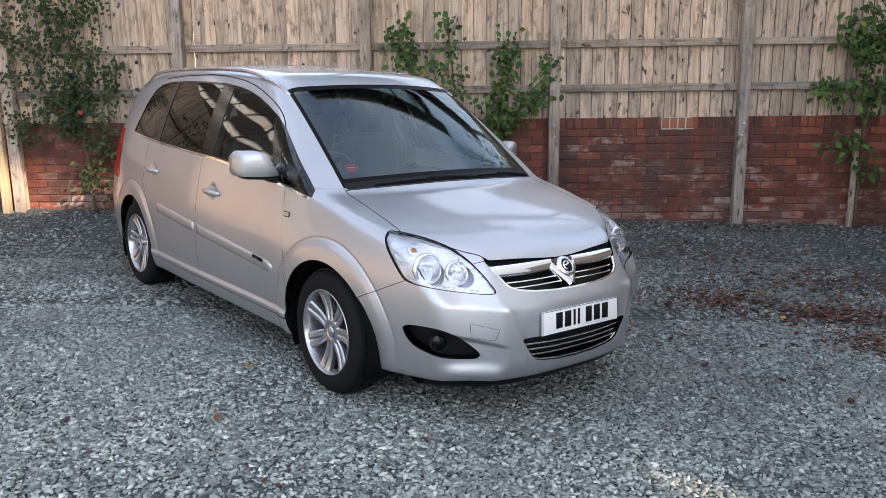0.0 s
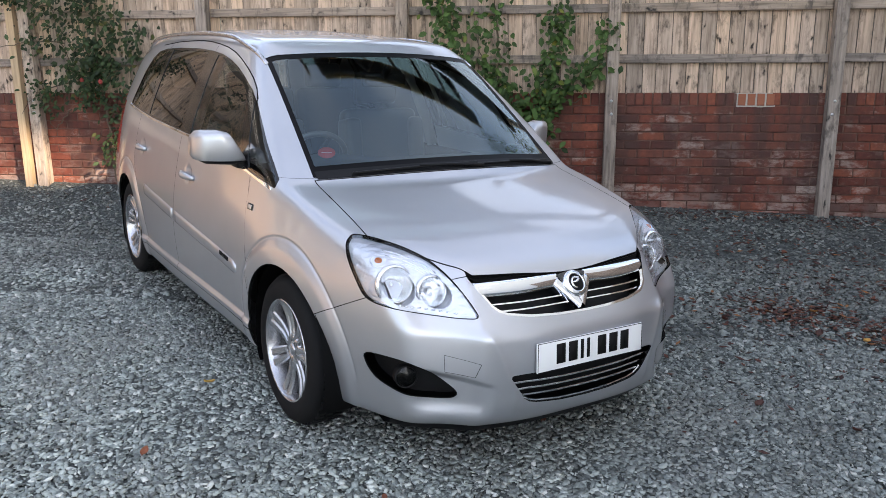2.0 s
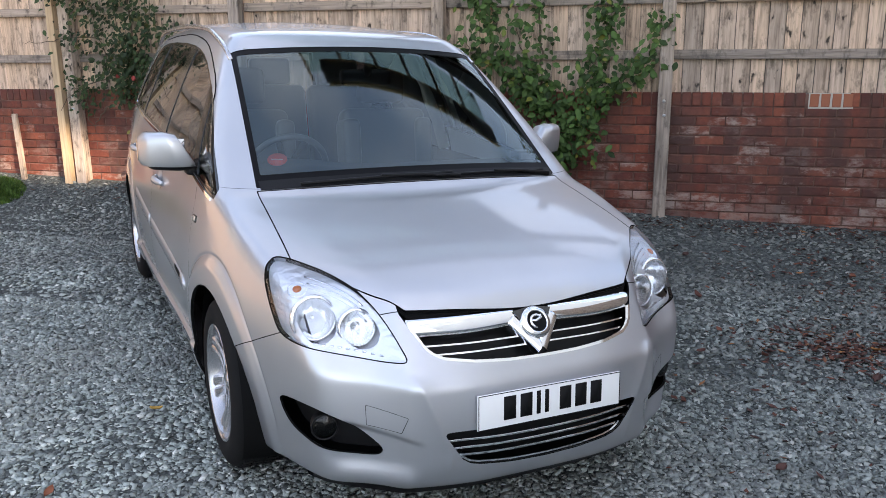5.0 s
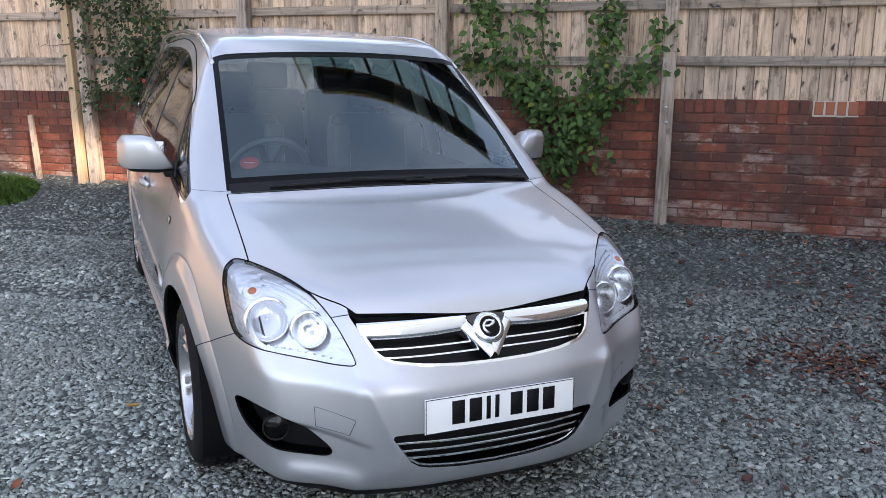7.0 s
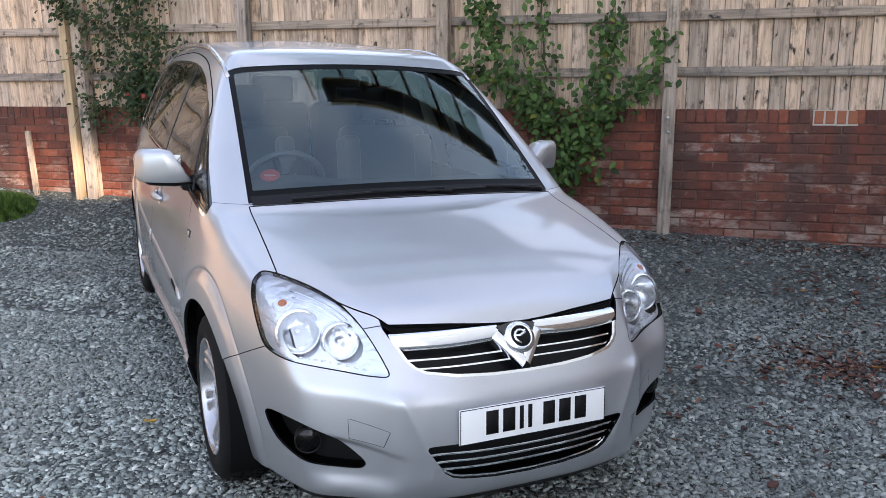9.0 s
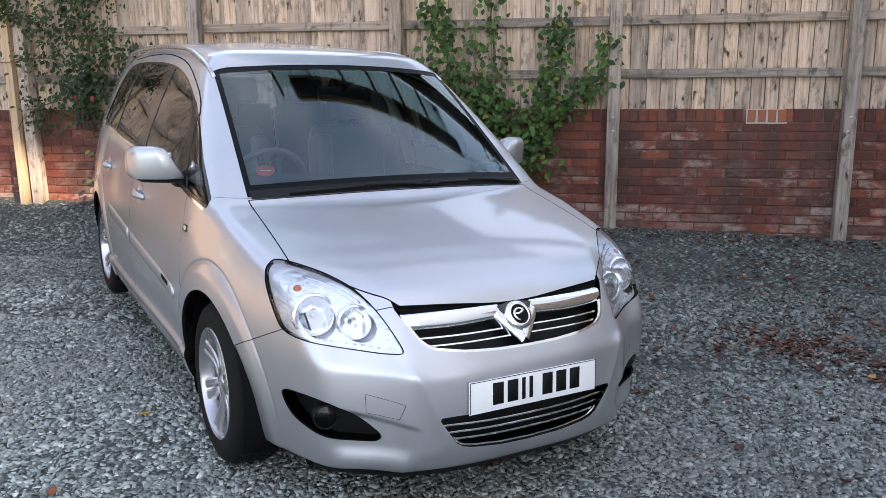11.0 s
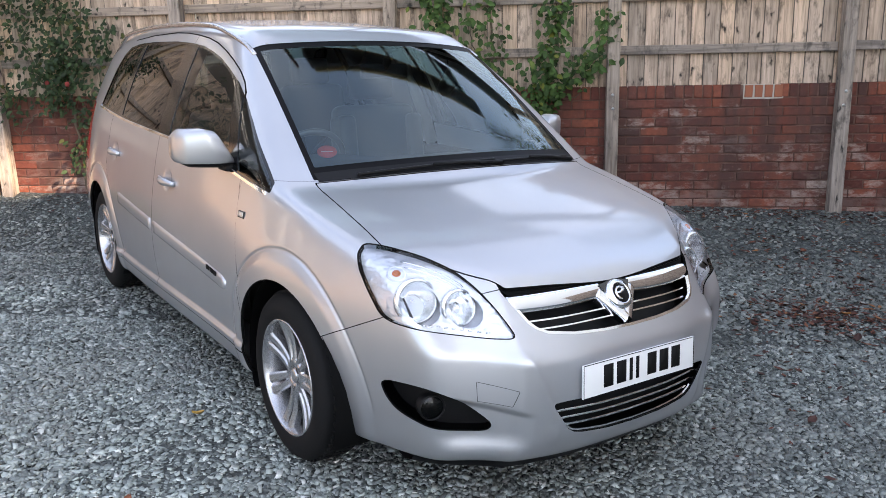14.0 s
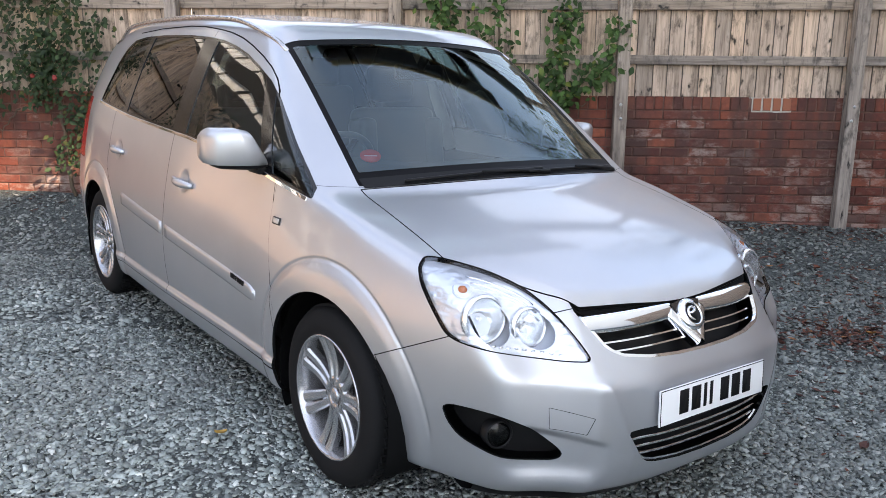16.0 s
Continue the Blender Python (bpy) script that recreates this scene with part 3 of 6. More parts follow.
        for dz in (0.084, 0.107):
            mid = lambda p: p[:, 2] - (zt(p) - dz + 0.03 * p[:, 0] ** 2)
            slat = within(grille, lambda p: mid(p) - 0.0018, lambda p: -mid(p) - 0.0018, lambda p: 0.012 - p[:, 0])
            panel("slat", slat, CHROME, gr, False, s, 0.004, "thin chrome slat", -0.020)
    # emblem mount: two broad flat bars that meet in a point, with a dark web between them
    bm = bmesh.new()
    for s in (1, -1):
        rows = []
        for i in range(-1, 18):
            t = max(0, i) / 17
            cx, cz = 0.076 - 0.076 * t, 0.722 - 0.086 * t
            row = []
            for u, d in ((-1.0, -0.030), (-0.93, -0.004), (-0.8, 0.001), (-0.4, 0.004), (0.0, 0.005), (0.4, 0.004), (0.8, 0.001), (0.93, -0.004), (1.0, -0.030)):
                w = 0.0225 - 0.002 * t
                x, z = max(0.0, cx + u * w * 0.76), min(cz - u * w * 0.66, 0.742)
                q = on_nose(s * x, z)
                row.append(bm.verts.new(q + normal_at(q) * (min(d, -0.03) if i < 0 else d - 0.007 * (1 - t))))
            rows.append(row)
        for a, b in zip(rows, rows[1:]):
            for k in range(8):
                bm.faces.new((a[k], a[k + 1], b[k + 1], b[k]))
    bmesh.ops.remove_doubles(bm, verts=bm.verts, dist=0.0004)
    bmesh.ops.recalc_face_normals(bm, faces=bm.faces)
    emblem = part("emblem_mount", bm, SATIN, gr, "chrome V-shaped emblem mount")
    bm = bmesh.new()
    web = [on_nose(x, z) for x, z in ((-0.070, 0.735), (0.0, 0.745), (0.070, 0.735), (0.0, 0.640))]
    bm.faces.new([bm.verts.new(q + normal_at(q) * 0.001) for q in web])
    part("emblem_web", bm, FOG_GLASS, emblem, "dark web between the bars")
    # lower intake
    it = panel("lower_intake", intake, BLACK, car, True, 1, 0.0, "black lower intake with bright slats", -0.06)
    panel("intake_rim", intake, BLACK, it, True, 1, 0.06, "", -0.004, face=False)
    for dz in (0.028, 0.054, 0.080):
        mid = lambda p: p[:, 2] - (0.300 + dz + 0.10 * p[:, 0] ** 2)
        slat = within(intake, lambda p: mid(p) - 0.0024, lambda p: -mid(p) - 0.0024)
        panel("intake_slat", slat, CHROME, it, True, 1, 0.004, "thin bright slat", -0.014)
    lip = within(intake, lambda p: -(intake_outline(p) + 0.006), lambda p: p[:, 2] - 0.345)
    panel("intake_lip", lip, CHROME, it, True, 1, 0.006, "thin bright lower edge", -0.006)
    # side glazing: panes between black pillars
    pillars = ((lambda p: p[:, 1] - (0.543 + 0.64 * (p[:, 2] - 1.02)), 0.045), (lambda p: p[:, 1] - (1.475 + 0.12 * (p[:, 2] - 1.1)), 0.085),
               (lambda p: p[:, 1] - (2.33 + 0.10 * (p[:, 2] - 1.1)), 0.036))
    edge = lambda p: -glass_outline(p, -0.010)
    dark, panes = [], []
    remaining = glass_side
    cuts = []
    for f, w in pillars:
        dark.append(within(remaining, lambda p: f(p) - w, lambda p: -f(p) - w))
        front, _ = cut(*remaining, f(remaining[0]) + w)
        _, remaining = cut(*remaining, f(remaining[0]) - w)
        cuts.append(front)
    cuts.append(remaining)
    rims = [cut(*c, edge(c[0])) for c in cuts]
    panes = [r[1] for r in rims]
    # the two door windows have an upper and a lower seal each
    dark += [rims[0][0], rims[3][0]]
    for r in rims[1:3]:
        dark += list(cut(*r[0], r[0][0][:, 2] - 1.2))
    chrome = within(whole, lambda p: 0.5 - p[:, 0], lambda p: 0.225 - p[:, 1], lambda p: p[:, 2] - np.interp(p[:, 1], (0.2, 0.3, 0.55, 0.95, 1.35, 2.2, 2.87), (0.968, 0.982, 1.016, 1.048, 1.073, 1.097, 1.134)),
                    lambda p: -(glass_outline(p) - 0.002), lambda p: glass_outline(p) - 0.013)
    for s in (1, -1):
        for d, nm in zip(dark, ("mirror_pillar", "centre_pillar", "rear_pillar", "window_seal", "window_seal", "lower_seal", "window_seal", "lower_seal", "window_seal")):
            panel(nm, d, TRIM, car, False, s, 0.008, "gloss black window surround", -0.001)
        for b, mt, nm in zip(panes, (SIDE_GLASS, SIDE_GLASS, PRIVACY, PRIVACY), ("quarter_pane", "front_side_window", "rear_side_window", "load_bay_window")):
            panel(nm, b, mt, car, False, s, 0.0, "", -0.004).visible_shadow = False
        panel("belt_trim", chrome, CHROME, car, False, s, 0.004, "thin chrome strip under the windows", 0.004)
    # windscreen: clear pane with a black printed border
    sv = screen_surround[0]
    inset = np.maximum.reduce([screen_outline(sv, -0.020), 0.062 + 0.29 * sv[:, 0] ** 2 - sv[:, 1], sv[:, 1] - (0.712 + 0.28 * sv[:, 0] ** 2)])
    pane, border = cut(*screen_surround, inset)
    panel("windscreen", pane, WINDSCREEN, car, True, 1, 0.0, "curved laminated windscreen", -0.003).visible_shadow = False
    panel("windscreen_border", border, CERAMIC, car, True, 1, 0.006, "black printed glass border", -0.002)
    panel("rear_window", back, BACK_GLASS, car, True, 1, 0.0, "", -0.003)
    vs, ts, n = [], [], 0
    for v, t in seams:
        vs.append(v)
        ts.append(t + n)
        n += len(v)
    seal = panel("seal", (np.concatenate(vs), np.concatenate(ts)), RUBBER, car, True, 1, 0.0, "black rubber seals in the panel gaps", -0.010)
    seal["kind"] = "stuff"
    return emblem, nose, lit


def facing(p, n, roll=0.0):
    """A pose at p whose z points along n."""
    return Matrix.Translation(p) @ n.to_track_quat("Z", "Y").to_matrix().to_4x4()


def build_lamp_bowls(head, s):
    out = Vector((0.12, -0.97, 0.20)).normalized()
    for x, z, r, deep, nm in ((0.658, 0.730, 0.061, 0.052, "main_beam_reflector"), (0.543, 0.706, 0.051, 0.046, "dipped_beam_reflector")):
        p = on_nose(x, z) - out * (r * 0.95 - 0.012) * 0.75
        q = Vector((s * p.x, p.y, p.z))
        n = Vector((s * out.x, out.y, out.z))
        bm = bmesh.new()
        curve = [(r * (1 - 0.84 * k / 9), -deep * (1 - (1 - k / 9) ** 2)) for k in range(10)]
        lathe(bm, [(r * 1.20, 0.002), (r * 1.10, 0.008), (r * 1.03, 0.009), *curve, (r * 0.16, -deep - 0.012), (r * 1.08, -0.02), (r * 1.20, -0.012)], 44, "z")
        # soft upright flutes in the mirror
        for v in bm.verts:
            d = math.hypot(v.co.x, v.co.y)
            if d < r * 0.97 and v.co.z > -deep * 1.02:
                v.co.z += 0.0016 * math.sin(v.co.x * 260.0) * d / r
        part(nm, bm, REFLECTOR, head, "mirror-bright round reflector", m=facing(q, n))
        bm = bmesh.new()
        lathe(bm, [(0.0005, -deep * 0.42), (r * 0.09, -deep * 0.45), (r * 0.115, -deep * 0.55), (r * 0.10, -deep), (0.0005, -deep)], 20, "z", False)
        part("bulb_shield", bm, CHROME, head, m=facing(q, n))
    # stepped brow strips that follow the lamp's upper edge
    top = sorted((x, z) for x, z in LAMP if z > 0.70 and x < 0.70)
    for k in range(3):
        bm = bmesh.new()
        pts = []
        for i in range(13):
            x = 0.655 - 0.135 * i / 12
            z = float(np.interp(x - 0.010 - 0.007 * k, [q[0] for q in top], [q[1] for q in top])) - 0.020 - 0.011 * k
            p = on_nose(x, z)
            pts.append(Vector((s * p.x, p.y, p.z)) - Vector(skin_normals(np.array([(s * p.x, p.y, p.z)]))[0]) * (0.014 + 0.002 * k))
        tube(bm, pts, 0.0036, 6)
        part("brow_strip", bm, CHROME, head)
    # small bright steps along the lower edge
    for k in range(9):
        x, z = 0.50 + 0.021 * k, 0.643 + 0.0036 * k
        p = on_nose(x, z)
        n = normal_at(p)
        q = p - n * 0.016
        n = Vector((s * n.x, n.y, n.z))
        bm = bmesh.new()
        box(bm, (0.014, 0.006, 0.005), None, 0.0015, 1)
        part("lower_step", bm, CHROME, head, m=facing(Vector((s * q.x, q.y, q.z)), n))
    # amber indicator bulb in a bright cup at the outer top corner
    p = on_nose(0.690, 0.815)
    n = normal_at(p)
    q = p - n * 0.022
    m = facing(Vector((s * q.x, q.y, q.z)), Vector((s * n.x, n.y, n.z)))
    bm = bmesh.new()
    lathe(bm, [(0.031, 0.004), (0.028, 0.006), (0.020, -0.004), (0.010, -0.012), (0.010, -0.016), (0.031, -0.004)], 28, "z")
    part("indicator_cup", bm, REFLECTOR, head, m=m)
    bm = bmesh.new()
    bmesh.ops.create_uvsphere(bm, u_segments=20, v_segments=12, radius=0.016, matrix=Matrix.Diagonal((1, 1, 0.8, 1)))
    part("indicator_bulb", bm, AMBER, head, "amber indicator bulb", m=m)


FOG_GLASS = material("smoked_fog_glass", (0.012, 0.012, 0.013), 0.12, 0.0, Coat_Weight=0.6)
HOUSING = material("lamp_housing", (0.74, 0.77, 0.81), 0.22, 0.45)
bump(HOUSING, noise_at(HOUSING, coords(HOUSING, (1, 1, 1.6)), 26.0, 1.5), 0.6, 0.012)
BEZEL = material("lamp_bezel", (0.70, 0.73, 0.78), 0.35, 0.0)
LENS_RIB = material("lens_rib", (0.46, 0.43, 0.38), 0.15, 0.3)
emblem_ob, bumper_ob, door_obs = build_skin()


def build_badge():
    """A round plain disc in chrome and black on the emblem mount."""
    p = on_nose(0.0, 0.700)
    n = normal_at(p)
    m = facing(p - n * 0.001, n)
    bm = bmesh.new()
    lathe(bm, [(0.0005, 0.012), (0.034, 0.011), (0.036, -0.01), (0.0005, -0.01)], 48, "z", False)
    part("badge", bm, PLATE_INK, emblem_ob, "round black and chrome badge", m=m)
    bm = bmesh.new()
    lathe(bm, [(0.0335, 0.010), (0.035, 0.0165), (0.039, 0.0165), (0.042, 0.0135), (0.048, 0.012), (0.052, 0.006), (0.054, -0.006), (0.054, -0.035), (0.033, -0.035)], 48, "z")
    part("badge_ring", bm, CHROME, emblem_ob, m=m)
    bm = bmesh.new()
    tube(bm, [(0.022 * math.cos(a), 0.021 * math.sin(a), 0.014) for a in [0.5 + 0.5 * i for i in range(9)]], [0.003 + 0.0022 * math.sin(i * 0.35) for i in range(9)], 8)
    tube(bm, [(-0.018, 0.004, 0.014), (-0.004, 0.002, 0.015), (0.010, 0.008, 0.014), (0.020, 0.020, 0.014)], [0.003, 0.005, 0.005, 0.002], 8)
    part("badge_relief", bm, CHROME, emblem_ob, m=m)


def build_plate():
    y = on_nose(0.0, 0.48).y - 0.009
    m = Matrix.Translation((0.0, y, 0.4825)) @ pose(0, 0, 0, -4, 0, 0)
    bm = bmesh.new()
    box(bm, (0.520, 0.008, 0.111), None, 0.003, 2)
    pl = part("number_plate", bm, PLATE_WHITE, car, "white reflective front plate with black bars", m=m)
    bm = bmesh.new()
    for dx, dz, w, h in ((0, 0.0535, 0.516, 0.0025), (0, -0.0535, 0.516, 0.0025), (-0.2575, 0, 0.0025, 0.108), (0.2575, 0, 0.0025, 0.108)):
        box(bm, (w, 0.001, h), pose(dx, -0.0042, dz))
    part("plate_border", bm, PLATE_INK, pl)
    x = -0.172
    for i, w in enumerate((0.042, 0.042, 0.014, 0.014, 0.042, 0.042, 0.042)):
        x += (0.024 if i == 4 else 0.0)
        bm = bmesh.new()
        box(bm, (w, 0.0016, 0.074), pose(x + w / 2, -0.0045, 0.004))
        part("bar", bm, PLATE_INK, pl)
        x += w + 0.016


build_badge()
build_plate()


def build_fog_lamps():
    for s in (1, -1):
        p = on_nose(0.650, 0.402)
        m = facing(Vector((s * p.x, p.y + 0.040, p.z)), Vector((s * 0.25, -0.96, 0.05)).normalized())
        bm = bmesh.new()
        lathe(bm, [(0.043, -0.03), (0.043, 0.006), (0.040, 0.010), (0.036, 0.006), (0.034, -0.01)], 40, "z", False)
        fl = part("fog_lamp", bm, BLACK, bumper_ob, "round fog lamp in a black ring", m=m)
        bm = bmesh.new()
        lathe(bm, [(0.035, 0.004), (0.026, -0.012), (0.012, -0.022), (0.0005, -0.024)], 32, "z", False)
        part("fog_reflector", bm, FOG_GLASS, fl)
        bm = bmesh.new()
        lathe(bm, [(0.036, 0.006), (0.022, 0.012), (0.0005, 0.014)], 32, "z", False)
        part("fog_lens", bm, PRIVACY, fl).visible_shadow = False


build_fog_lamps()


def build_wheels():
    """Five-bolt alloys with seven twin spokes; local x points outwards."""
    bm = bmesh.new()
    groove = []
    for a in (0.700, 0.735, 0.770):
        groove += [(0.3095, a - 0.006), (0.307, a - 0.004), (0.307, a + 0.004), (0.3095, a + 0.006)]
    lathe(bm, [(0.208, 0.664), (0.214, 0.655), (0.245, 0.646), (0.285, 0.648), (0.303, 0.662), (0.309, 0.68), *groove, (0.3095, 0.795), (0.308, 0.820),
               (0.296, 0.836), (0.276, 0.846), (0.252, 0.850), (0.232, 0.847), (0.2225, 0.8435), (0.216, 0.840), (0.208, 0.838)], 96)
    tyre_me = bpy.data.meshes.new("tyre")
    bm.to_mesh(tyre_me)
    bm.free()
    bm = bmesh.new()
    lathe(bm, [(0.216, 0.834), (0.2175, 0.841), (0.215, 0.8455), (0.210, 0.844), (0.206, 0.835), (0.2015, 0.815), (0.197, 0.790), (0.190, 0.74), (0.190, 0.665), (0.213, 0.655), (0.213, 0.66), (0.205, 0.83)], 96)
    rim_me = bpy.data.meshes.new("rim")
    bm.to_mesh(rim_me)
    bm.free()
    # one spoke limb: a tapering bar with a crowned face
    bm = bmesh.new()
    rows = []
    for i in range(8):
        t = i / 7
        r = 0.045 + t * 0.158
        face = 0.812 + 0.018 * t - 0.010 * math.sin(math.pi * t)
        w = 0.0120 + 0.0075 * t + 0.012 * max(0, t - 0.85)
        off = 0.0140 + 0.0100 * t
        rows.append([bm.verts.new((face - d, off + k * w, r)) for k, d in ((-1, 0.030), (-1, 0.006), (-0.55, 0.0), (0.55, 0.0), (1, 0.006), (1, 0.030))])
    for a, b in zip(rows, rows[1:]):
        for k in range(5):
            bm.faces.new((a[k], a[k + 1], b[k + 1], b[k]))
    bmesh.ops.recalc_face_normals(bm, faces=bm.faces)
    limb_me = bpy.data.meshes.new("spoke")
    bm.to_mesh(limb_me)
    bm.free()
    bm = bmesh.new()
    rows = [[bm.verts.new((x_, k * (0.010 + 0.0135 * t), 0.05 + 0.12 * t)) for k in (-1, 1)] for t, x_ in ((0, 0.800), (0.5, 0.799), (0.62, 0.795))]
    for a, b in zip(rows, rows[1:]):
        bm.faces.new((a[0], a[1], b[1], b[0]))
    web_me = bpy.data.meshes.new("web")
    bm.to_mesh(web_me)
    bm.free()
    bm = bmesh.new()
    lathe(bm, [(0.0005, 0.802), (0.028, 0.802), (0.030, 0.812), (0.052, 0.812), (0.066, 0.809), (0.072, 0.798), (0.070, 0.76), (0.0005, 0.76)], 48, "x", False)
    hub_me = bpy.data.meshes.new("hub")
    bm.to_mesh(hub_me)
    bm.free()
    bm = bmesh.new()
    lathe(bm, [(0.0005, 0.818), (0.018, 0.817), (0.027, 0.813), (0.029, 0.806), (0.029, 0.80)], 40, "x", False)
    cap_me = bpy.data.meshes.new("centre_cap")
    bm.to_mesh(cap_me)
    bm.free()
    bm = bmesh.new()
    lathe(bm, [(0.0005, 0.806), (0.006, 0.806), (0.009, 0.803), (0.009, 0.798), (0.0125, 0.798), (0.0125, 0.813)], 6, "x", False)
    bolt_me = bpy.data.meshes.new("wheel_bolt")
    bm.to_mesh(bolt_me)
    bm.free()
    bm = bmesh.new()
    lathe(bm, [(0.0005, 0.735), (0.070, 0.735), (0.074, 0.725), (0.138, 0.725), (0.138, 0.703), (0.0005, 0.703)], 64, "x", False)
    disc_me = bpy.data.meshes.new("brake_disc")
    bm.to_mesh(disc_me)
    bm.free()
    bm = bmesh.new()
    box(bm, (0.06, 0.07, 0.15), pose(0.715, 0.115, 0.03, 12, 0, 0), 0.012, 2)
    caliper_me = bpy.data.meshes.new("brake_caliper")
    bm.to_mesh(caliper_me)
    bm.free()
    # Dark ring added behind the spokes, standing in for shade in the gaps.
    bm = bmesh.new()
    lathe(bm, [(0.140, 0.728), (0.186, 0.742), (0.189, 0.735), (0.140, 0.715)], 48, "x")
    plate_me = bpy.data.meshes.new("backing_plate")
    bm.to_mesh(plate_me)
    bm.free()
    # tread: three rows of slanted blocks
    bm = bmesh.new()
    for row, (o, w) in enumerate(((0.712, 0.034), (0.7525, 0.030), (0.791, 0.032))):
        for k in range(58):
            turn = pose(0, 0, 0, 360 / 58 * (k + 0.5 * (row % 2)), 0, 0)
            box(bm, (w, 0.0265, 0.012), turn @ pose(o, 0, 0.3115, 0, 0, 14 * (row - 1)))
    tread_me = bpy.data.meshes.new("tread")
    bm.to_mesh(tread_me)
    bm.free()
    for y in (0.0, AXLE):
        for s in (1, -1):
            base = pose(0, y, HUB, 0, 0, 0 if s > 0 else 180) @ pose(0, 0, 0, 14 if y == 0 else 31, 0, 0)
            w = part_of("wheel", rim_me, ALLOY, car, "silver seven twin-spoke alloy wheel", m=base)
            tyre = part_of("tyre", tyre_me, TYRE, w, "black rubber tyre")
            part_of("tread", tread_me, TYRE, tyre, smooth=False)
            part_of("hub", hub_me, ALLOY, w)
            part_of("centre_cap", cap_me, ALLOY, w)
            part_of("brake_disc", disc_me, STEEL, w)
            part_of("brake_caliper", caliper_me, STEEL, w)
            part_of("backing_plate", plate_me, RUBBER, w)
            for k in range(7):
                turn = pose(0, 0, 0, 360 / 7 * k, 0, 0)
                part_of("spoke", limb_me, ALLOY, w, smooth=False, m=turn)
                part_of("spoke", limb_me, ALLOY, w, smooth=False, m=turn @ Matrix.Diagonal((1, -1, 1, 1)))
                part_of("web", web_me, ALLOY, w, m=turn)
            for k in range(5):
                part_of("wheel_bolt", bolt_me, STEEL, w, m=pose(0, 0, 0, 72 * k + 10, 0, 0) @ Matrix.Translation((0, 0, 0.045)))
            # dark liner of the arch
            bm = bmesh.new()
            rows = []
            for k in range(25):
                a = radians(-30 + 240 * k / 24)
                rows.append([bm.verts.new((s * x_, y + r * math.cos(a), max(0.16, HUB + r * math.sin(a)))) for x_, r in ((0.835, 0.372), (0.80, 0.385), (0.50, 0.385), (0.50, 0.02))])
            for a, b in zip(rows, rows[1:]):
                for k in range(3):
                    bm.faces.new((a[k], a[k + 1], b[k + 1], b[k]))
            part("arch_liner", bm, RUBBER, car, "black plastic wheel arch liner")


build_wheels()


def build_underside():
    bm = bmesh.new()
    box(bm, (1.10, 3.9, 0.10), pose(0, 1.32, 0.255), 0.03, 2)
    part("underbody", bm, RUBBER, car, "dark underbody tray")
    bm = bmesh.new()
    pts = []
    for i in range(41):
        x = -0.66 + 1.32 * i / 40
        pts.append((x, on_nose(x, 0.25).y + 0.02 + 0.3 * max(0.0, abs(x) - 0.55)))
    rows = [[bm.verts.new((x, y + 0.026, 0.226)), bm.verts.new((x, y + 0.045, 0.186)), bm.verts.new((x, y + 0.09, 0.170)), bm.verts.new((x, y + 0.20, 0.20))] for x, y in pts]
    for a, b in zip(rows, rows[1:]):
        for k in range(3):
            bm.faces.new((a[k], a[k + 1], b[k + 1], b[k]))
    part("chin_spoiler", bm, BLACK, car, "black plastic chin spoiler")


build_underside()


def build_mirrors():
    for s in (1, -1):
        bm = bmesh.new()
        n_u, n_v = 28, 18
        grid = []
        for i in range(n_u + 1):
            u = i / n_u
            ring = []
            for k in range(n_v):
                a = 2 * math.pi * k / n_v
                ca, sa = math.cos(a), math.sin(a)
                sq = lambda c: math.copysign(abs(c) ** 0.52, c)
                x = -0.800 - 0.206 * u
                end = (1 - max(0, (u - 0.80) / 0.20) ** 2.2 * 0.40) * (0.86 + 0.14 * min(1, u / 0.35))
                h = 0.077 * end
                d = 0.070 * end
                y = 0.590 + 0.085 * u * u * 0.9 + d * sq(ca)
                z = 1.092 + 0.004 * u + h * sq(sa) * (1.06 - 0.14 * u if sa > 0 else 1.0)
                x -= max(0.0, z - 1.045) * 0.62 * (1 - u) ** 1.5
                ring.append(bm.verts.new((x, y, z)))
            grid.append(ring)
        for a, b in zip(grid, grid[1:]):
            for k in range(n_v):
                bm.faces.new((a[k], a[(k + 1) % n_v], b[(k + 1) % n_v], b[k]))
        bm.faces.new(grid[0])
        bm.faces.new(grid[-1][::-1])
        if s > 0:
            bmesh.ops.scale(bm, verts=bm.verts, vec=(-1, 1, 1))
        bmesh.ops.recalc_face_normals(bm, faces=bm.faces)
        lower = bm.copy()
        for b, low in ((bm, False), (lower, True)):
            geom = list(b.verts) + list(b.edges) + list(b.faces)
            bmesh.ops.bisect_plane(b, geom=geom, plane_co=(0, 0, 1.036), plane_no=(0.0, 0, -1 if not low else 1), clear_outer=True)
        mir = part("door_mirror", bm, PAINT, car, "silver door mirror with black base")
        bmesh.ops.scale(lower, verts=lower.verts, vec=(0.985, 0.99, 1.0))
        part("base_shell", lower, BLACK, mir, "black plastic underside")
        bm = bmesh.new()
        box(bm, (0.10, 0.10, 0.045), pose(s * 0.785, 0.60, 1.020), 0.015, 2)
        part("mirror_arm", bm, BLACK, mir)
        bm = bmesh.new()
        box(bm, (0.150, 0.006, 0.095), pose(s * 0.895, 0.672, 1.088, 0, 0, s * 8), 0.002, 1)
        part("mirror_glass", bm, CHROME, mir)


build_mirrors()


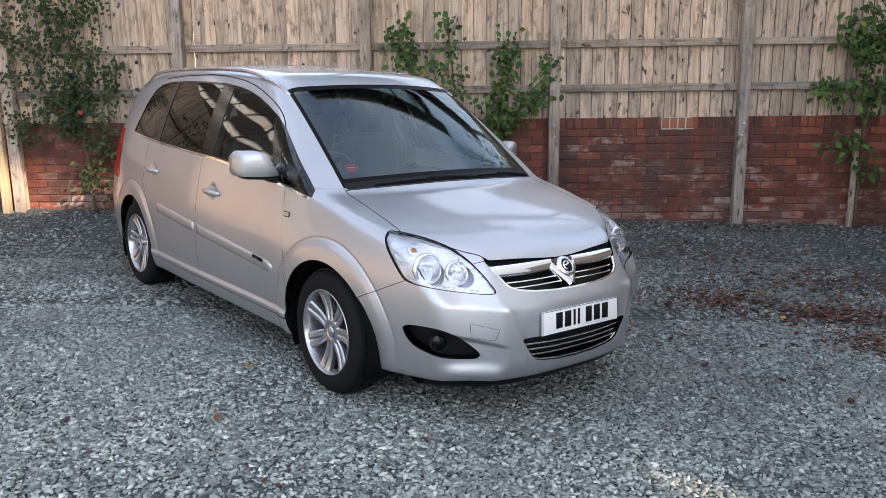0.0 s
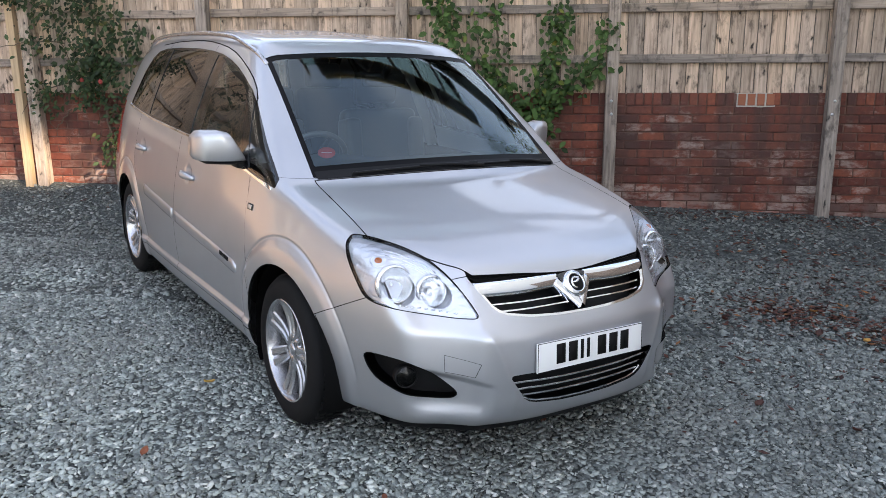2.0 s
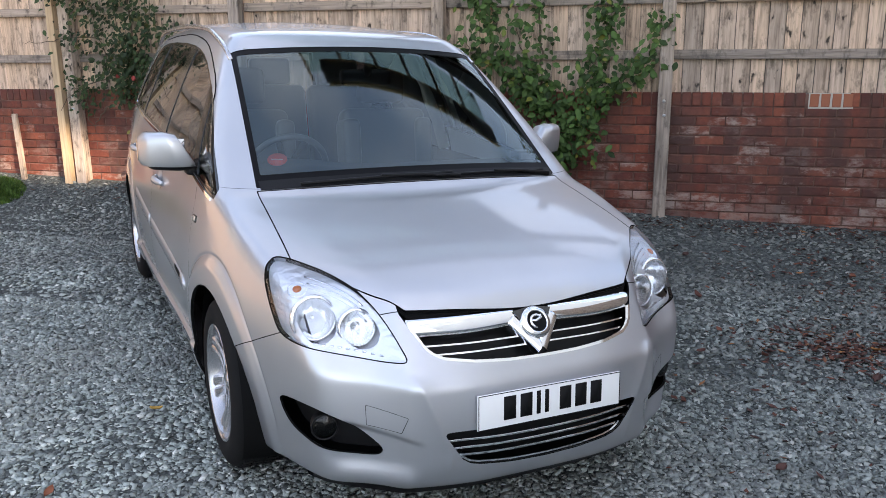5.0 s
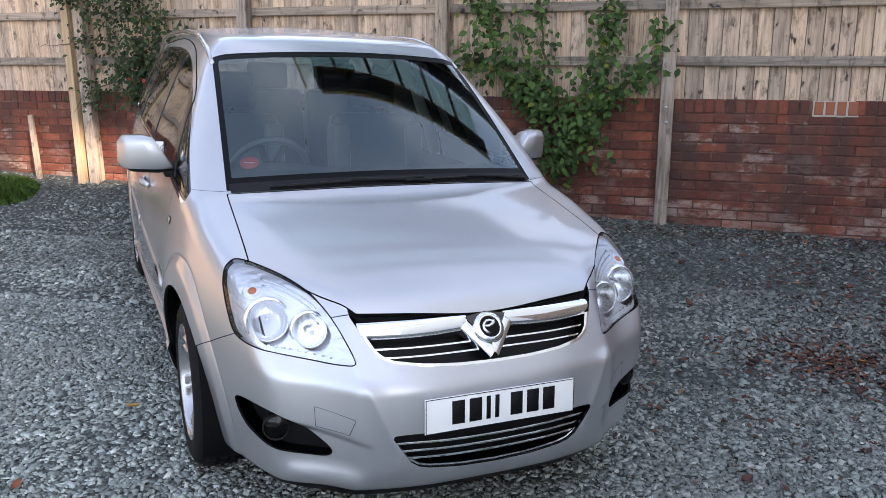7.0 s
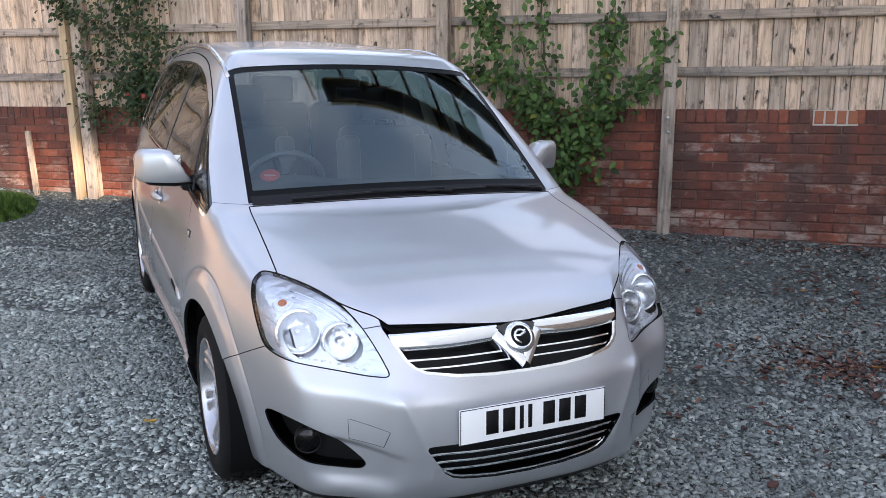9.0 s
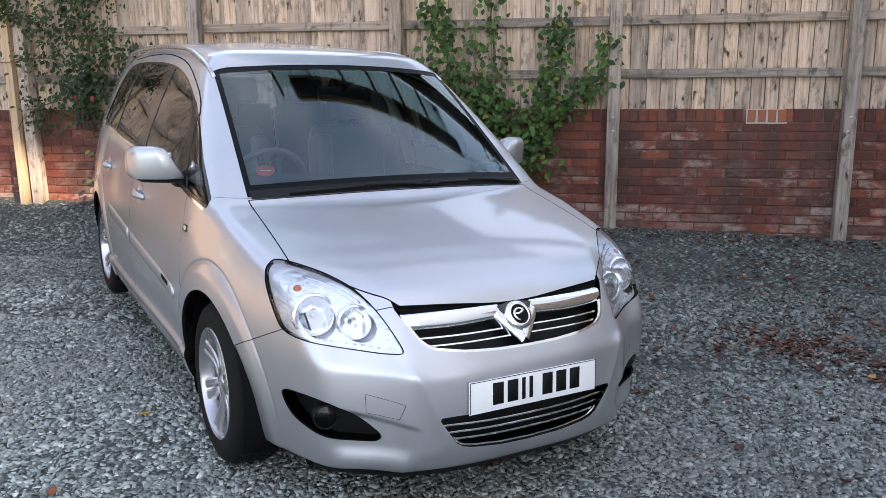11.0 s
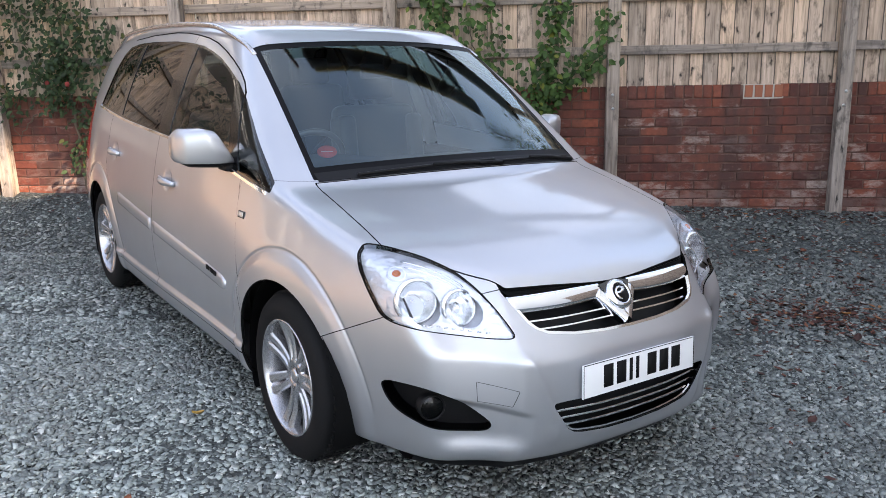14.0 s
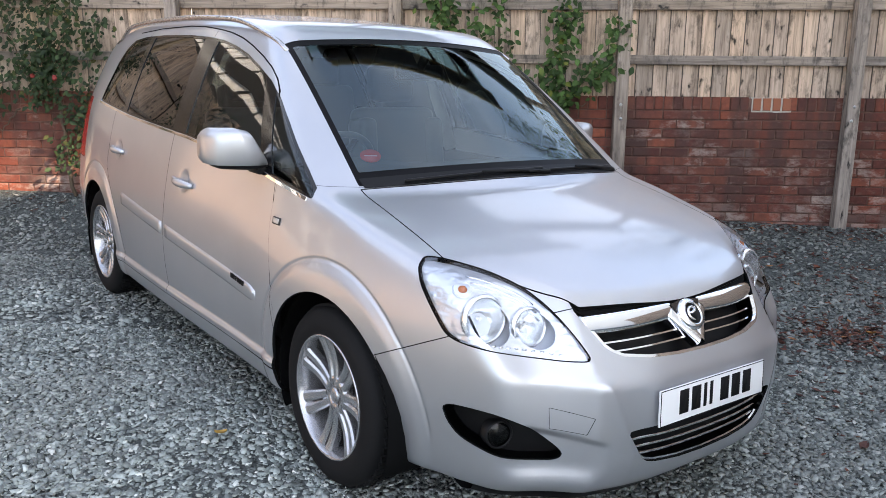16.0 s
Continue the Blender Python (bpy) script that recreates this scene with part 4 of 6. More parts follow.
def build_side_details():
    for s in (1, -1):
        for (y, z), dr in zip(HANDLES, (0, 1)):
            p = on_side(y, z, s)
            n = normal_at(p)
            door = door_obs[(0 if s > 0 else 2) + dr]
            bm = bmesh.new()
            pts = []
            for i in range(15):
                t = i / 14
                a = on_side(y - 0.110 + 0.205 * t, z - 0.004, s)
                base = on_side(y - 0.110, z, s).lerp(on_side(y + 0.095, z, s), t)
                pts.append(Vector((base.x, a.y, a.z)) + n * (0.004 + 0.024 * math.sin(math.pi * t) ** 0.6))
            tube(bm, pts, [0.009 + 0.006 * math.sin(math.pi * i / 14) for i in range(15)], 12)
            bmesh.ops.scale(bm, verts=bm.verts, vec=(1, 1, 1.25), space=Matrix.Translation(-p))
            part("door_handle", bm, PAINT, door, "silver pull handle")
            bm = bmesh.new()
            box(bm, (0.010, 0.040, 0.030), Matrix.Translation(on_side(y + 0.112, z - 0.004, s) + n * 0.004), 0.004, 2)
            part("lock_cap", bm, PAINT, door)
        # rubbing strips along the doors
        for y0, y1, dr, f in ((0.50, 1.475, 0, True), (1.53, 2.16, 1, False)):
            bm = bmesh.new()
            rows = []
            n_ = 24
            for i in range(n_ + 1):
                y = y0 + (y1 - y0) * i / n_
                zc = 0.548 + 0.068 * (y - 0.5)
                h = 0.029
                if f and y - y0 < 0.05:
                    h *= 0.55 + 0.45 * math.sqrt(max(0, (y - y0) / 0.05))
                row = []
                for dz, d in ((-1.15, -0.004), (-1, 0.003), (-0.6, 0.006), (0.6, 0.008), (1, 0.005), (1.15, -0.004)):
                    p = on_side(y, zc + dz * h, s)
                    row.append(bm.verts.new(p + Vector((s * d, 0, 0))))
                rows.append(row)
            for a, b in zip(rows, rows[1:]):
                for k in range(5):
                    bm.faces.new((a[k], a[k + 1], b[k + 1], b[k]))
            bm.faces.new(rows[0])
            bm.faces.new(rows[-1][::-1])
            bmesh.ops.recalc_face_normals(bm, faces=bm.faces)
            strip = part("rubbing_strip", bm, PAINT, door_obs[(0 if s > 0 else 2) + dr], "body-coloured rubbing strip")
            if f:
                for i, w in enumerate((0.018, 0.014, 0.016, 0.008, 0.016, 0.018)):
                    bm = bmesh.new()
                    p = on_side(0.60 + 0.021 * i, 0.575 + 0.0014 * i, s)
                    box(bm, (0.003, w, 0.020), Matrix.Translation(p + Vector((s * 0.0085, 0, 0))))
                    part("script_bar", bm, PLATE_INK, strip, smooth=False)
        # side repeater
        p = on_side(0.385, 0.855, s)
        n = normal_at(p)
        bm = bmesh.new()
        box(bm, (0.056, 0.028, 0.010), None, 0.004, 2)
        rp_ = part("side_repeater", bm, STEEL, car, "clear side indicator in a dark rim", m=Matrix.Translation(p) @ facing(Vector((0, 0, 0)), n))
        bm = bmesh.new()
        box(bm, (0.046, 0.020, 0.008), pose(0, 0, 0.003), 0.003, 2)
        part("repeater_lens", bm, LENS_RIB, rp_)
        # roof rails: a low bar on feet along the roof edge
        bm = bmesh.new()
        pts, rad = [], []
        for i in range(33):
            t = i / 32
            y = 0.80 + 2.30 * t
            x = 0.588 - 0.010 * math.sin(math.pi * t)
            p = on_top(x, y)
            lift = -0.012 + 0.090 * ease(t / 0.26) * ease((1 - t) / 0.12)
            pts.append((s * x, y, p.z + lift * 0.6))
            rad.append(0.011 + 0.004 * (1 - abs(2 * t - 1)))
        tube(bm, pts, rad, 10)
        part("roof_rail", bm, ALLOY, car, "satin silver roof rail")
        # dark drip channel above the doors
        bm = bmesh.new()
        pts = []
        for i in range(60):
            t = i / 59
            y = 0.640 + 2.0 * t
            z = float(np.interp(y, (0.64, 0.66, 0.716, 0.80, 0.912, 1.05, 1.195, 1.35, 1.51, 1.7, 1.9, 2.3, 2.65), (1.282, 1.305, 1.347, 1.390, 1.430, 1.469, 1.502, 1.526, 1.541, 1.553, 1.557, 1.545, 1.520)))
            pts.append(on_side(y, z, s))
        tube(bm, pts, 0.0030, 6)
        part("drip_seal", bm, RUBBER, car)


build_side_details()


def build_wipers():
    for x0, x1, yo in ((-0.50, 0.10, 0.0), (0.02, 0.58, 0.0)):
        bm = bmesh.new()
        pts = []
        for i in range(15):
            t = i / 14
            x = x0 + (x1 - x0) * t
            y = 0.004 + 0.29 * x * x + 0.012 * t
            p = on_top(x, y)
            pts.append(p + Vector((0, -0.008, 0.007)))
        tube(bm, pts, 0.006, 6)
        arm = part("wiper", bm, BLACK, car, "black wiper blade and arm")
        bm = bmesh.new()
        a = pts[14 if x0 < -0.2 else 14]
        b = on_top(x1 + 0.03, -0.005 + 0.29 * (x1 + 0.03) ** 2) + Vector((0, 0, 0.008))
        mid = pts[7] + Vector((0, -0.004, 0.008))
        tube(bm, [b, (b + mid) / 2 + Vector((0, 0, 0.004)), mid], [0.010, 0.008, 0.005], 8)
        part("wiper_arm", bm, BLACK, arm)
    bm = bmesh.new()
    rows = []
    for i in range(31):
        x = -0.64 + 1.28 * i / 30
        row = []
        for dy in (-0.013, 0.030):
            p = on_top(x, 0.003 + 0.29 * x * x + dy)
            row.append(bm.verts.new(p + Vector((0, 0, 0.0025))))
        rows.append(row)
    for a, b in zip(rows, rows[1:]):
        bm.faces.new((a[0], b[0], b[1], a[1]))
    part("scuttle", bm, BLACK, car, "black scuttle panel under the windscreen")
    # red oval sticker inside the glass
    p = on_top(-0.548, 0.222)
    n = normal_at(p)
    bm = bmesh.new()
    lathe(bm, [(0.0005, 0.0), (0.034, 0.0), (0.034, -0.001), (0.0005, -0.001)], 40, "z", False)
    bmesh.ops.scale(bm, verts=bm.verts, vec=(1.12, 1.0, 1))
    st = part("sticker", bm, STICKER, car, "red oval sticker inside the windscreen", m=facing(p - n * 0.010, n))
    bm = bmesh.new()
    box(bm, (0.045, 0.005, 0.0006), pose(0, 0, 0.0004))
    part("sticker_bar", bm, material("sticker_pale", (0.75, 0.45, 0.42), 0.5), st)


build_wipers()


def build_cabin():
    def soft(size, m, r, mat, name, parent, label=""):
        bm = bmesh.new()
        box(bm, size, None, r, 4)
        return part(name, bm, mat, parent, label, m=m)
    bm = bmesh.new()
    rows = []
    for i in range(25):
        x = -0.70 + 1.4 * i / 24
        f = 0.05 + 0.29 * x * x
        hood = 0.035 * math.exp(-((x + 0.36) / 0.20) ** 2)
        rows.append([bm.verts.new((x, y, z)) for y, z in ((f, 0.985 - 0.05 * x * x), (0.40, 1.000 + hood - 0.05 * x * x), (0.66, 1.000 + hood), (0.74, 0.97), (0.76, 0.80), (0.72, 0.55), (0.70, 0.34))])
    for a, b in zip(rows, rows[1:]):
        for k in range(6):
            bm.faces.new((a[k], b[k], b[k + 1], a[k + 1]))
    part("dashboard", bm, DASH, car, "dark grey dashboard")
    bm = bmesh.new()
    box(bm, (1.50, 2.9, 0.04), pose(0, 1.95, 0.36))
    part("cabin_floor", bm, CABIN, car)
    bm = bmesh.new()
    rows = []
    for i in range(17):
        x = -0.56 + 1.12 * i / 16
        rows.append([bm.verts.new((x, y, on_top(x, y).z - 0.035)) for y in (0.92, 1.3, 1.8, 2.3, 2.8, 3.05)])
    for a, b in zip(rows, rows[1:]):
        for k in range(5):
            bm.faces.new((a[k], b[k], b[k + 1], a[k + 1]))
    part("headlining", bm, material("grey_headlining", (0.30, 0.30, 0.29), 0.9), car)
    for s in (1, -1):
        bm = bmesh.new()
        rows = []
        for i in range(21):
            y = 0.45 + 2.75 * i / 20
            rows.append([bm.verts.new(on_side(y, z, s) - Vector((s * 0.07, 0, 0))) for z in (0.38, 0.7, 0.95)])
        for a, b in zip(rows, rows[1:]):
            for k in range(2):
                bm.faces.new((a[k], b[k], b[k + 1], a[k + 1]))
        part("door_lining", bm, CABIN, car)
        bm = bmesh.new()
        tube(bm, [on_side(1.50 + 0.10 * (z - 1.1), z, s) - Vector((s * 0.055, 0, 0)) for z in (0.95, 1.1, 1.25, 1.38, 1.48)], 0.035, 8)
        part("inner_pillar", bm, material("pillar_trim", (0.55, 0.55, 0.53), 0.7), car)
    for x in (-0.37, 0.37):
        seat = soft((0.52, 0.52, 0.20), pose(x * 1.08, 1.20, 0.56, 6, 0, 0), 0.06, CABIN, "front_seat", car, "dark front seat with headrest")
        soft((0.50, 0.15, 0.60), pose(0, 0.32, 0.29, -14, 0, 0), 0.065, LEATHER, "backrest", seat)
        for e in (-1, 1):
            soft((0.10, 0.18, 0.50), pose(e * 0.215, 0.285, 0.29, -14, 0, 0), 0.045, LEATHER, "bolster", seat)
        soft((0.27, 0.10, 0.19), pose(0, 0.43, 0.70, -10, 0, 0), 0.045, CABIN, "headrest", seat)
    for x in (-0.46, 0.0, 0.46):
        seat = soft((0.43, 0.46, 0.18), pose(x, 2.12, 0.62), 0.06, CABIN, "rear_seat", car, "dark second-row seat with headrest")
        soft((0.43, 0.15, 0.60), pose(0, 0.27, 0.34, -14, 0, 0), 0.055, LEATHER, "rear_backrest", seat)
        soft((0.26, 0.10, 0.17), pose(0, 0.35, 0.72, -10, 0, 0), 0.04, LEATHER, "rear_headrest", seat)
    # steering wheel
    m = pose(-0.335, 0.86, 0.955, -62, 0, 0)
    bm = bmesh.new()
    tube(bm, [(0.185 * math.cos(2 * math.pi * i / 40), 0.185 * math.sin(2 * math.pi * i / 40), 0) for i in range(40)], 0.015, 10, True)
    sw = part("steering_wheel", bm, LEATHER, car, "black steering wheel", m=m)
    bm = bmesh.new()
    lathe(bm, [(0.0005, 0.02), (0.06, 0.015), (0.075, -0.01), (0.06, -0.05), (0.0005, -0.05)], 24, "z", False)
    part("airbag_cover", bm, DASH, sw)
    for a in (0, 180, 250, 290):
        bm = bmesh.new()
        box(bm, (0.13, 0.03, 0.012), pose(0, 0, 0, 0, 0, a) @ pose(0.12, 0, -0.005), 0.004, 1)
        part("wheel_spoke", bm, DASH, sw)
    # interior mirror on its stalk
    p = on_top(0.0, 0.66)
    bm = bmesh.new()
    box(bm, (0.24, 0.05, 0.07), Matrix.Translation(p + Vector((0, 0.06, -0.085))), 0.02, 3)
    im = part("interior_mirror", bm, BLACK, car, "black interior mirror")
    bm = bmesh.new()
    tube(bm, [p + Vector((0, 0.01, -0.01)), p + Vector((0, 0.05, -0.07))], 0.02, 8)
    part("mirror_stalk", bm, BLACK, im)
    for x in (-0.35, 0.35):
        p = on_top(x, 0.83)
        bm = bmesh.new()
        box(bm, (0.36, 0.14, 0.015), Matrix.Translation(p + Vector((0, 0.06, -0.028))) @ pose(0, 0, 0, 14, 0, 0), 0.006, 2)
        part("sun_visor", bm, material("visor_grey", (0.34, 0.34, 0.33), 0.85), car)


LEATHER = material("black_leather", (0.13, 0.135, 0.14), 0.32)
bump(LEATHER, noise_at(LEATHER, coords(LEATHER), 60.0, 4.0), 0.25, 0.004)
build_cabin()


# ---------------------------------------------------------------- ground
def ground_z(x, y):
    x, y = np.asarray(x, float), np.asarray(y, float)
    left = 0.25 * ease((y - 2.7) / 1.5)
    right = 0.25 * ease((y - 0.2) / 4.2)
    k = ease((x + 3.0) / 4.0)
    z = -0.0339 * np.clip(x, -9, 9) - 0.01325 * np.clip(y, -9, 9)
    return z + left * (1 - k) + right * k


def position(m, scale=(1, 1, 1)):
    g = node(m, "ShaderNodeNewGeometry")
    mp = node(m, "ShaderNodeMapping", Scale=scale)
    link(m, g.outputs["Position"], mp.inputs[0])
    return mp.outputs[0]


EARTH = material("chipping_bed", (0.06, 0.07, 0.07), 0.9)
_p = position(EARTH)
_n = node(EARTH, "ShaderNodeTexVoronoi", Scale=58.0)
link(EARTH, _p, _n.inputs["Vector"])
_bed = mix(EARTH, noise_at(EARTH, _p, 3.0), ramp(EARTH, _n.outputs["Color"], [(0.2, (0.018, 0.022, 0.020)), (0.6, (0.085, 0.100, 0.094)), (0.95, (0.20, 0.228, 0.212))]), (0.055, 0.062, 0.058))
# beyond the strewn chips, out of view, a paler bed bounces more light
_far_bed = ramp(EARTH, _n.outputs["Color"], [(0.2, (0.10, 0.115, 0.110)), (0.6, (0.24, 0.27, 0.255)), (0.95, (0.42, 0.45, 0.42))])
_sy = node(EARTH, "ShaderNodeSeparateXYZ")
link(EARTH, _p, _sy.inputs[0])
link(EARTH, mix(EARTH, ramp(EARTH, maths(EARTH, "MULTIPLY", _sy.outputs[1], -0.1), [(0.21, (0, 0, 0)), (0.30, (1, 1, 1))]), _bed, _far_bed), shader(EARTH).inputs["Base Color"])
bump(EARTH, _n.outputs["Distance"], 0.9, 0.02)

SLATE = material("slate_chip", (0.17, 0.20, 0.20), 0.62)
_p = position(SLATE)
_c = ramp(SLATE, island_random(SLATE), [(0.0, (0.022, 0.026, 0.024)), (0.3, (0.118, 0.138, 0.126)), (0.62, (0.242, 0.276, 0.252)), (0.92, (0.39, 0.430, 0.394)), (1.0, (0.62, 0.63, 0.58))])
_c = mix(SLATE, ramp(SLATE, noise_at(SLATE, _p, 1.3, 3.0), [(0.45, (0, 0, 0)), (0.62, (0.5, 0.5, 0.5))]), _c, (0.17, 0.175, 0.158))
# Shade painted in: chips darken towards the fence and the right, broken by noise.
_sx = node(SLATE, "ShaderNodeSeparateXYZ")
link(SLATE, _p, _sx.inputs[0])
_ground_shade = maths(SLATE, "ADD", maths(SLATE, "ADD", maths(SLATE, "MULTIPLY", _sx.outputs[0], 0.045), maths(SLATE, "MULTIPLY", _sx.outputs[1], 0.115)), noise_at(SLATE, _p, 0.9, 3.0))
_c = mix(SLATE, 1.0, _c, ramp(SLATE, _ground_shade, [(0.30, (1.48, 1.48, 1.45)), (0.50, (1.10, 1.10, 1.09)), (0.85, (0.58, 0.56, 0.54))]), "MULTIPLY")
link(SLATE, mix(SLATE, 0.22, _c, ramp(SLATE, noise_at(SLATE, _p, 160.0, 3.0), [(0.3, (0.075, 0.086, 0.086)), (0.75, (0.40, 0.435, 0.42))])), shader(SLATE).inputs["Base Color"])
bump(SLATE, noise_at(SLATE, _p, 220.0, 3.0), 0.35, 0.003)


def build_ground():
    n = 181
    u = np.linspace(-1, 1, n)
    s = np.sign(u) * (np.abs(u) * 9 + np.abs(u) ** 9 * 900)
    X, Y = np.meshgrid(s, s, indexing="ij")
    v = np.stack([X.ravel(), Y.ravel(), ground_z(X, Y).ravel()], 1)
    i = np.arange(n * n).reshape(n, n)
    f = np.stack([i[:-1, :-1].ravel(), i[1:, :-1].ravel(), i[1:, 1:].ravel(), i[:-1, 1:].ravel()], 1)
    g = part_of("ground", arrays_to_mesh("ground", v, f), EARTH, None)
    tagged(g, "drive bedded with grey-green slate chippings", "ground", kind="structure")


build_ground()


def chips(name, n, x0, x1, y0, y1, lo, hi, seed, keep=None):
    """Flat angular chips strewn at every tilt over a stretch of the drive, as one mesh."""
    r = np.random.default_rng(seed)
    x, y = r.uniform(x0, x1, n), r.uniform(y0, y1, n)
    # thin out towards the edges of the stretch
    edge = np.minimum.reduce([x - x0, x1 - x, y - y0]) / 0.7
    fade = r.random(n) < np.clip(edge, 0.02, 1)
    if keep is not None or not fade.all():
        ok = fade & (keep(x, y) if keep is not None else True)
        x, y = x[ok], y[ok]
        n = len(x)
    size = lo + (hi - lo) * r.random(n) ** 1.7
    a, b, c = size * r.uniform(0.75, 1.2, n), size * r.uniform(0.45, 0.85, n), size * r.uniform(0.20, 0.42, n)
    base = np.array([(-1, -1, -1), (1, -1, -1), (1, 1, -1), (-1, 1, -1), (-1, -1, 1), (1, -1, 1), (1, 1, 1), (-1, 1, 1)], float)
    v = base[None] * np.stack([a, b, c], 1)[:, None] * 0.5
    v = v * (1 + r.uniform(-0.42, 0.30, (n, 8, 3)) * np.array([1, 1, 0.5]))
    yaw, tx, ty = r.uniform(0, 2 * np.pi, n), r.normal(0, 0.26, n), r.normal(0, 0.26, n)
    zx = v[:, :, 2] + v[:, :, 0] * tx[:, None] + v[:, :, 1] * ty[:, None]
    ca, sa = np.cos(yaw)[:, None], np.sin(yaw)[:, None]
    px, py = v[:, :, 0] * ca - v[:, :, 1] * sa + x[:, None], v[:, :, 0] * sa + v[:, :, 1] * ca + y[:, None]
    rise = r.uniform(-0.004, 0.010, n) + 0.006 * np.sin(3.1 * x + 1.7 * np.sin(2.3 * y)) * np.sin(2.7 * y)
    pz = zx + (ground_z(x, y) + rise)[:, None]
    co = np.stack([px, py, pz], -1).reshape(-1, 3)
    quad = np.array([(4, 5, 6, 7), (0, 1, 5, 4), (1, 2, 6, 5), (2, 3, 7, 6), (3, 0, 4, 7)])
    idx = (quad[None] + (np.arange(n) * 8)[:, None, None]).reshape(-1)
    me = bpy.data.meshes.new(name)
    me.vertices.add(len(co))
    me.vertices.foreach_set("co", co.astype(np.float32).ravel())
    me.loops.add(len(idx))
    me.loops.foreach_set("vertex_index", idx.astype(np.int32))
    me.polygons.add(len(idx) // 4)
    me.polygons.foreach_set("loop_start", np.arange(0, len(idx), 4, dtype=np.int32))
    me.update(calc_edges=True)
    ob = part_of(name, me, SLATE, None, smooth=False)
    return tagged(ob, "loose grey-green slate chippings covering the drive", "chippings", kind="stuff")


def near_zone(x, y):
    return (np.abs(x + 0.2) < 3.4) & (y < 0.9)


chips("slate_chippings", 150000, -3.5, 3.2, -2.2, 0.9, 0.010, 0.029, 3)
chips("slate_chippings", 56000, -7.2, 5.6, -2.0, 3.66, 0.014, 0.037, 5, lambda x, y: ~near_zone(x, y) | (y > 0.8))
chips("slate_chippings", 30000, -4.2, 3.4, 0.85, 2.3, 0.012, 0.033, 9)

# ---------------------------------------------------------------- brick wall
WALL_Y, WALL_TOP = 3.70, 1.135
MORTAR = material("mortar", (0.23, 0.19, 0.165), 0.95)
_p = position(MORTAR)
link(MORTAR, ramp(MORTAR, noise_at(MORTAR, _p, 9.0), [(0.35, (0.085, 0.036, 0.027)), (0.7, (0.185, 0.105, 0.078))]), shader(MORTAR).inputs["Base Color"])
bump(MORTAR, noise_at(MORTAR, _p, 150.0), 0.5, 0.004)


def brick_material(name, rnd):
    m = material(name, (0.28, 0.09, 0.06), 0.82)
    p = position(m)
    c = ramp(m, rnd(m), [(0.0, (0.092, 0.024, 0.016)), (0.25, (0.148, 0.035, 0.020)), (0.55, (0.195, 0.048, 0.026)), (0.8, (0.285, 0.076, 0.038)), (1.0, (0.165, 0.047, 0.030))])
    c = mix(m, 0.55, c, mix(m, 1.0, c, ramp(m, noise_at(m, p, 26.0, 5.0), [(0.25, (0.35, 0.33, 0.33)), (0.75, (1.35, 1.3, 1.25))]), "MULTIPLY"))
    # damp dark stains in broad streaks down the wall
    streak = noise_at(m, position(m, (2.2, 2.2, 0.35)), 1.6, 3.0)
    c = mix(m, ramp(m, streak, [(0.43, (0, 0, 0)), (0.64, (0.8, 0.8, 0.8))]), c, (0.058, 0.030, 0.024))
    # chalky bloom, patchy, thicker towards the damp foot of the wall
    sx = node(m, "ShaderNodeSeparateXYZ")
    link(m, p, sx.inputs[0])
    low = maths(m, "MULTIPLY", sx.outputs[2], -0.16)
    pale = ramp(m, maths(m, "ADD", low, noise_at(m, position(m, (1.0, 1.0, 2.0)), 4.2, 6.0, 0.72)), [(0.42, (0, 0, 0)), (0.55, (1, 1, 1))])
    some = ramp(m, rnd(m), [(0.30, (0.25, 0.25, 0.25)), (0.50, (0.8, 0.8, 0.8)), (0.70, (1, 1, 1)), (0.92, (0.3, 0.3, 0.3))])
    c = mix(m, maths(m, "MULTIPLY", maths(m, "MULTIPLY", pale, some), 0.55), c, (0.48, 0.40, 0.34))
    link(m, c, shader(m).inputs["Base Color"])
    bump(m, noise_at(m, p, 110.0, 5.0), 0.6, 0.005)
    return m


BRICK = brick_material("red_brick", object_random)
BRICK_JOINED = brick_material("red_brick_far", island_random)
PALE_JOINT = material("white_mortar", (0.46, 0.42, 0.36), 0.9)
NEW_BRICK = material("pale_brick", (0.31, 0.105, 0.055), 0.85)


def brick_bm(w, h, d=0.03, bev=0.004):
    bm = bmesh.new()
    box(bm, (w, d, h))
    front = [e for e in bm.edges if all(v.co.y < 0 for v in e.verts)]
    bmesh.ops.bevel(bm, geom=front, offset=bev, segments=1, affect="EDGES")
    for v in bm.verts:
        v.co += Vector((random.uniform(-1, 1), random.uniform(-0.5, 0.5), random.uniform(-1, 1))) * 0.0016
    return bm


def brick_places():
    """(kind, x, z, seat) of every brick: a brick-on-edge coping over stretcher courses in half bond."""
    zc = WALL_TOP - 0.051
    k = 0
    for i in range(int((4.9 + 7.6) / 0.075)):
        yield "edge", -7.6 + 0.075 * i, zc
    z = WALL_TOP - 0.102 - 0.010 - 0.0325
    while z > -0.15:
        for i in range(int((4.9 + 7.6) / 0.225) + 1):
            x = -7.6 + 0.225 * i + (0.1125 if k % 2 else 0)
            if z + 0.05 > float(ground_z(x, WALL_Y)):
                yield "stretcher", x, z
        z -= 0.075
        k += 1


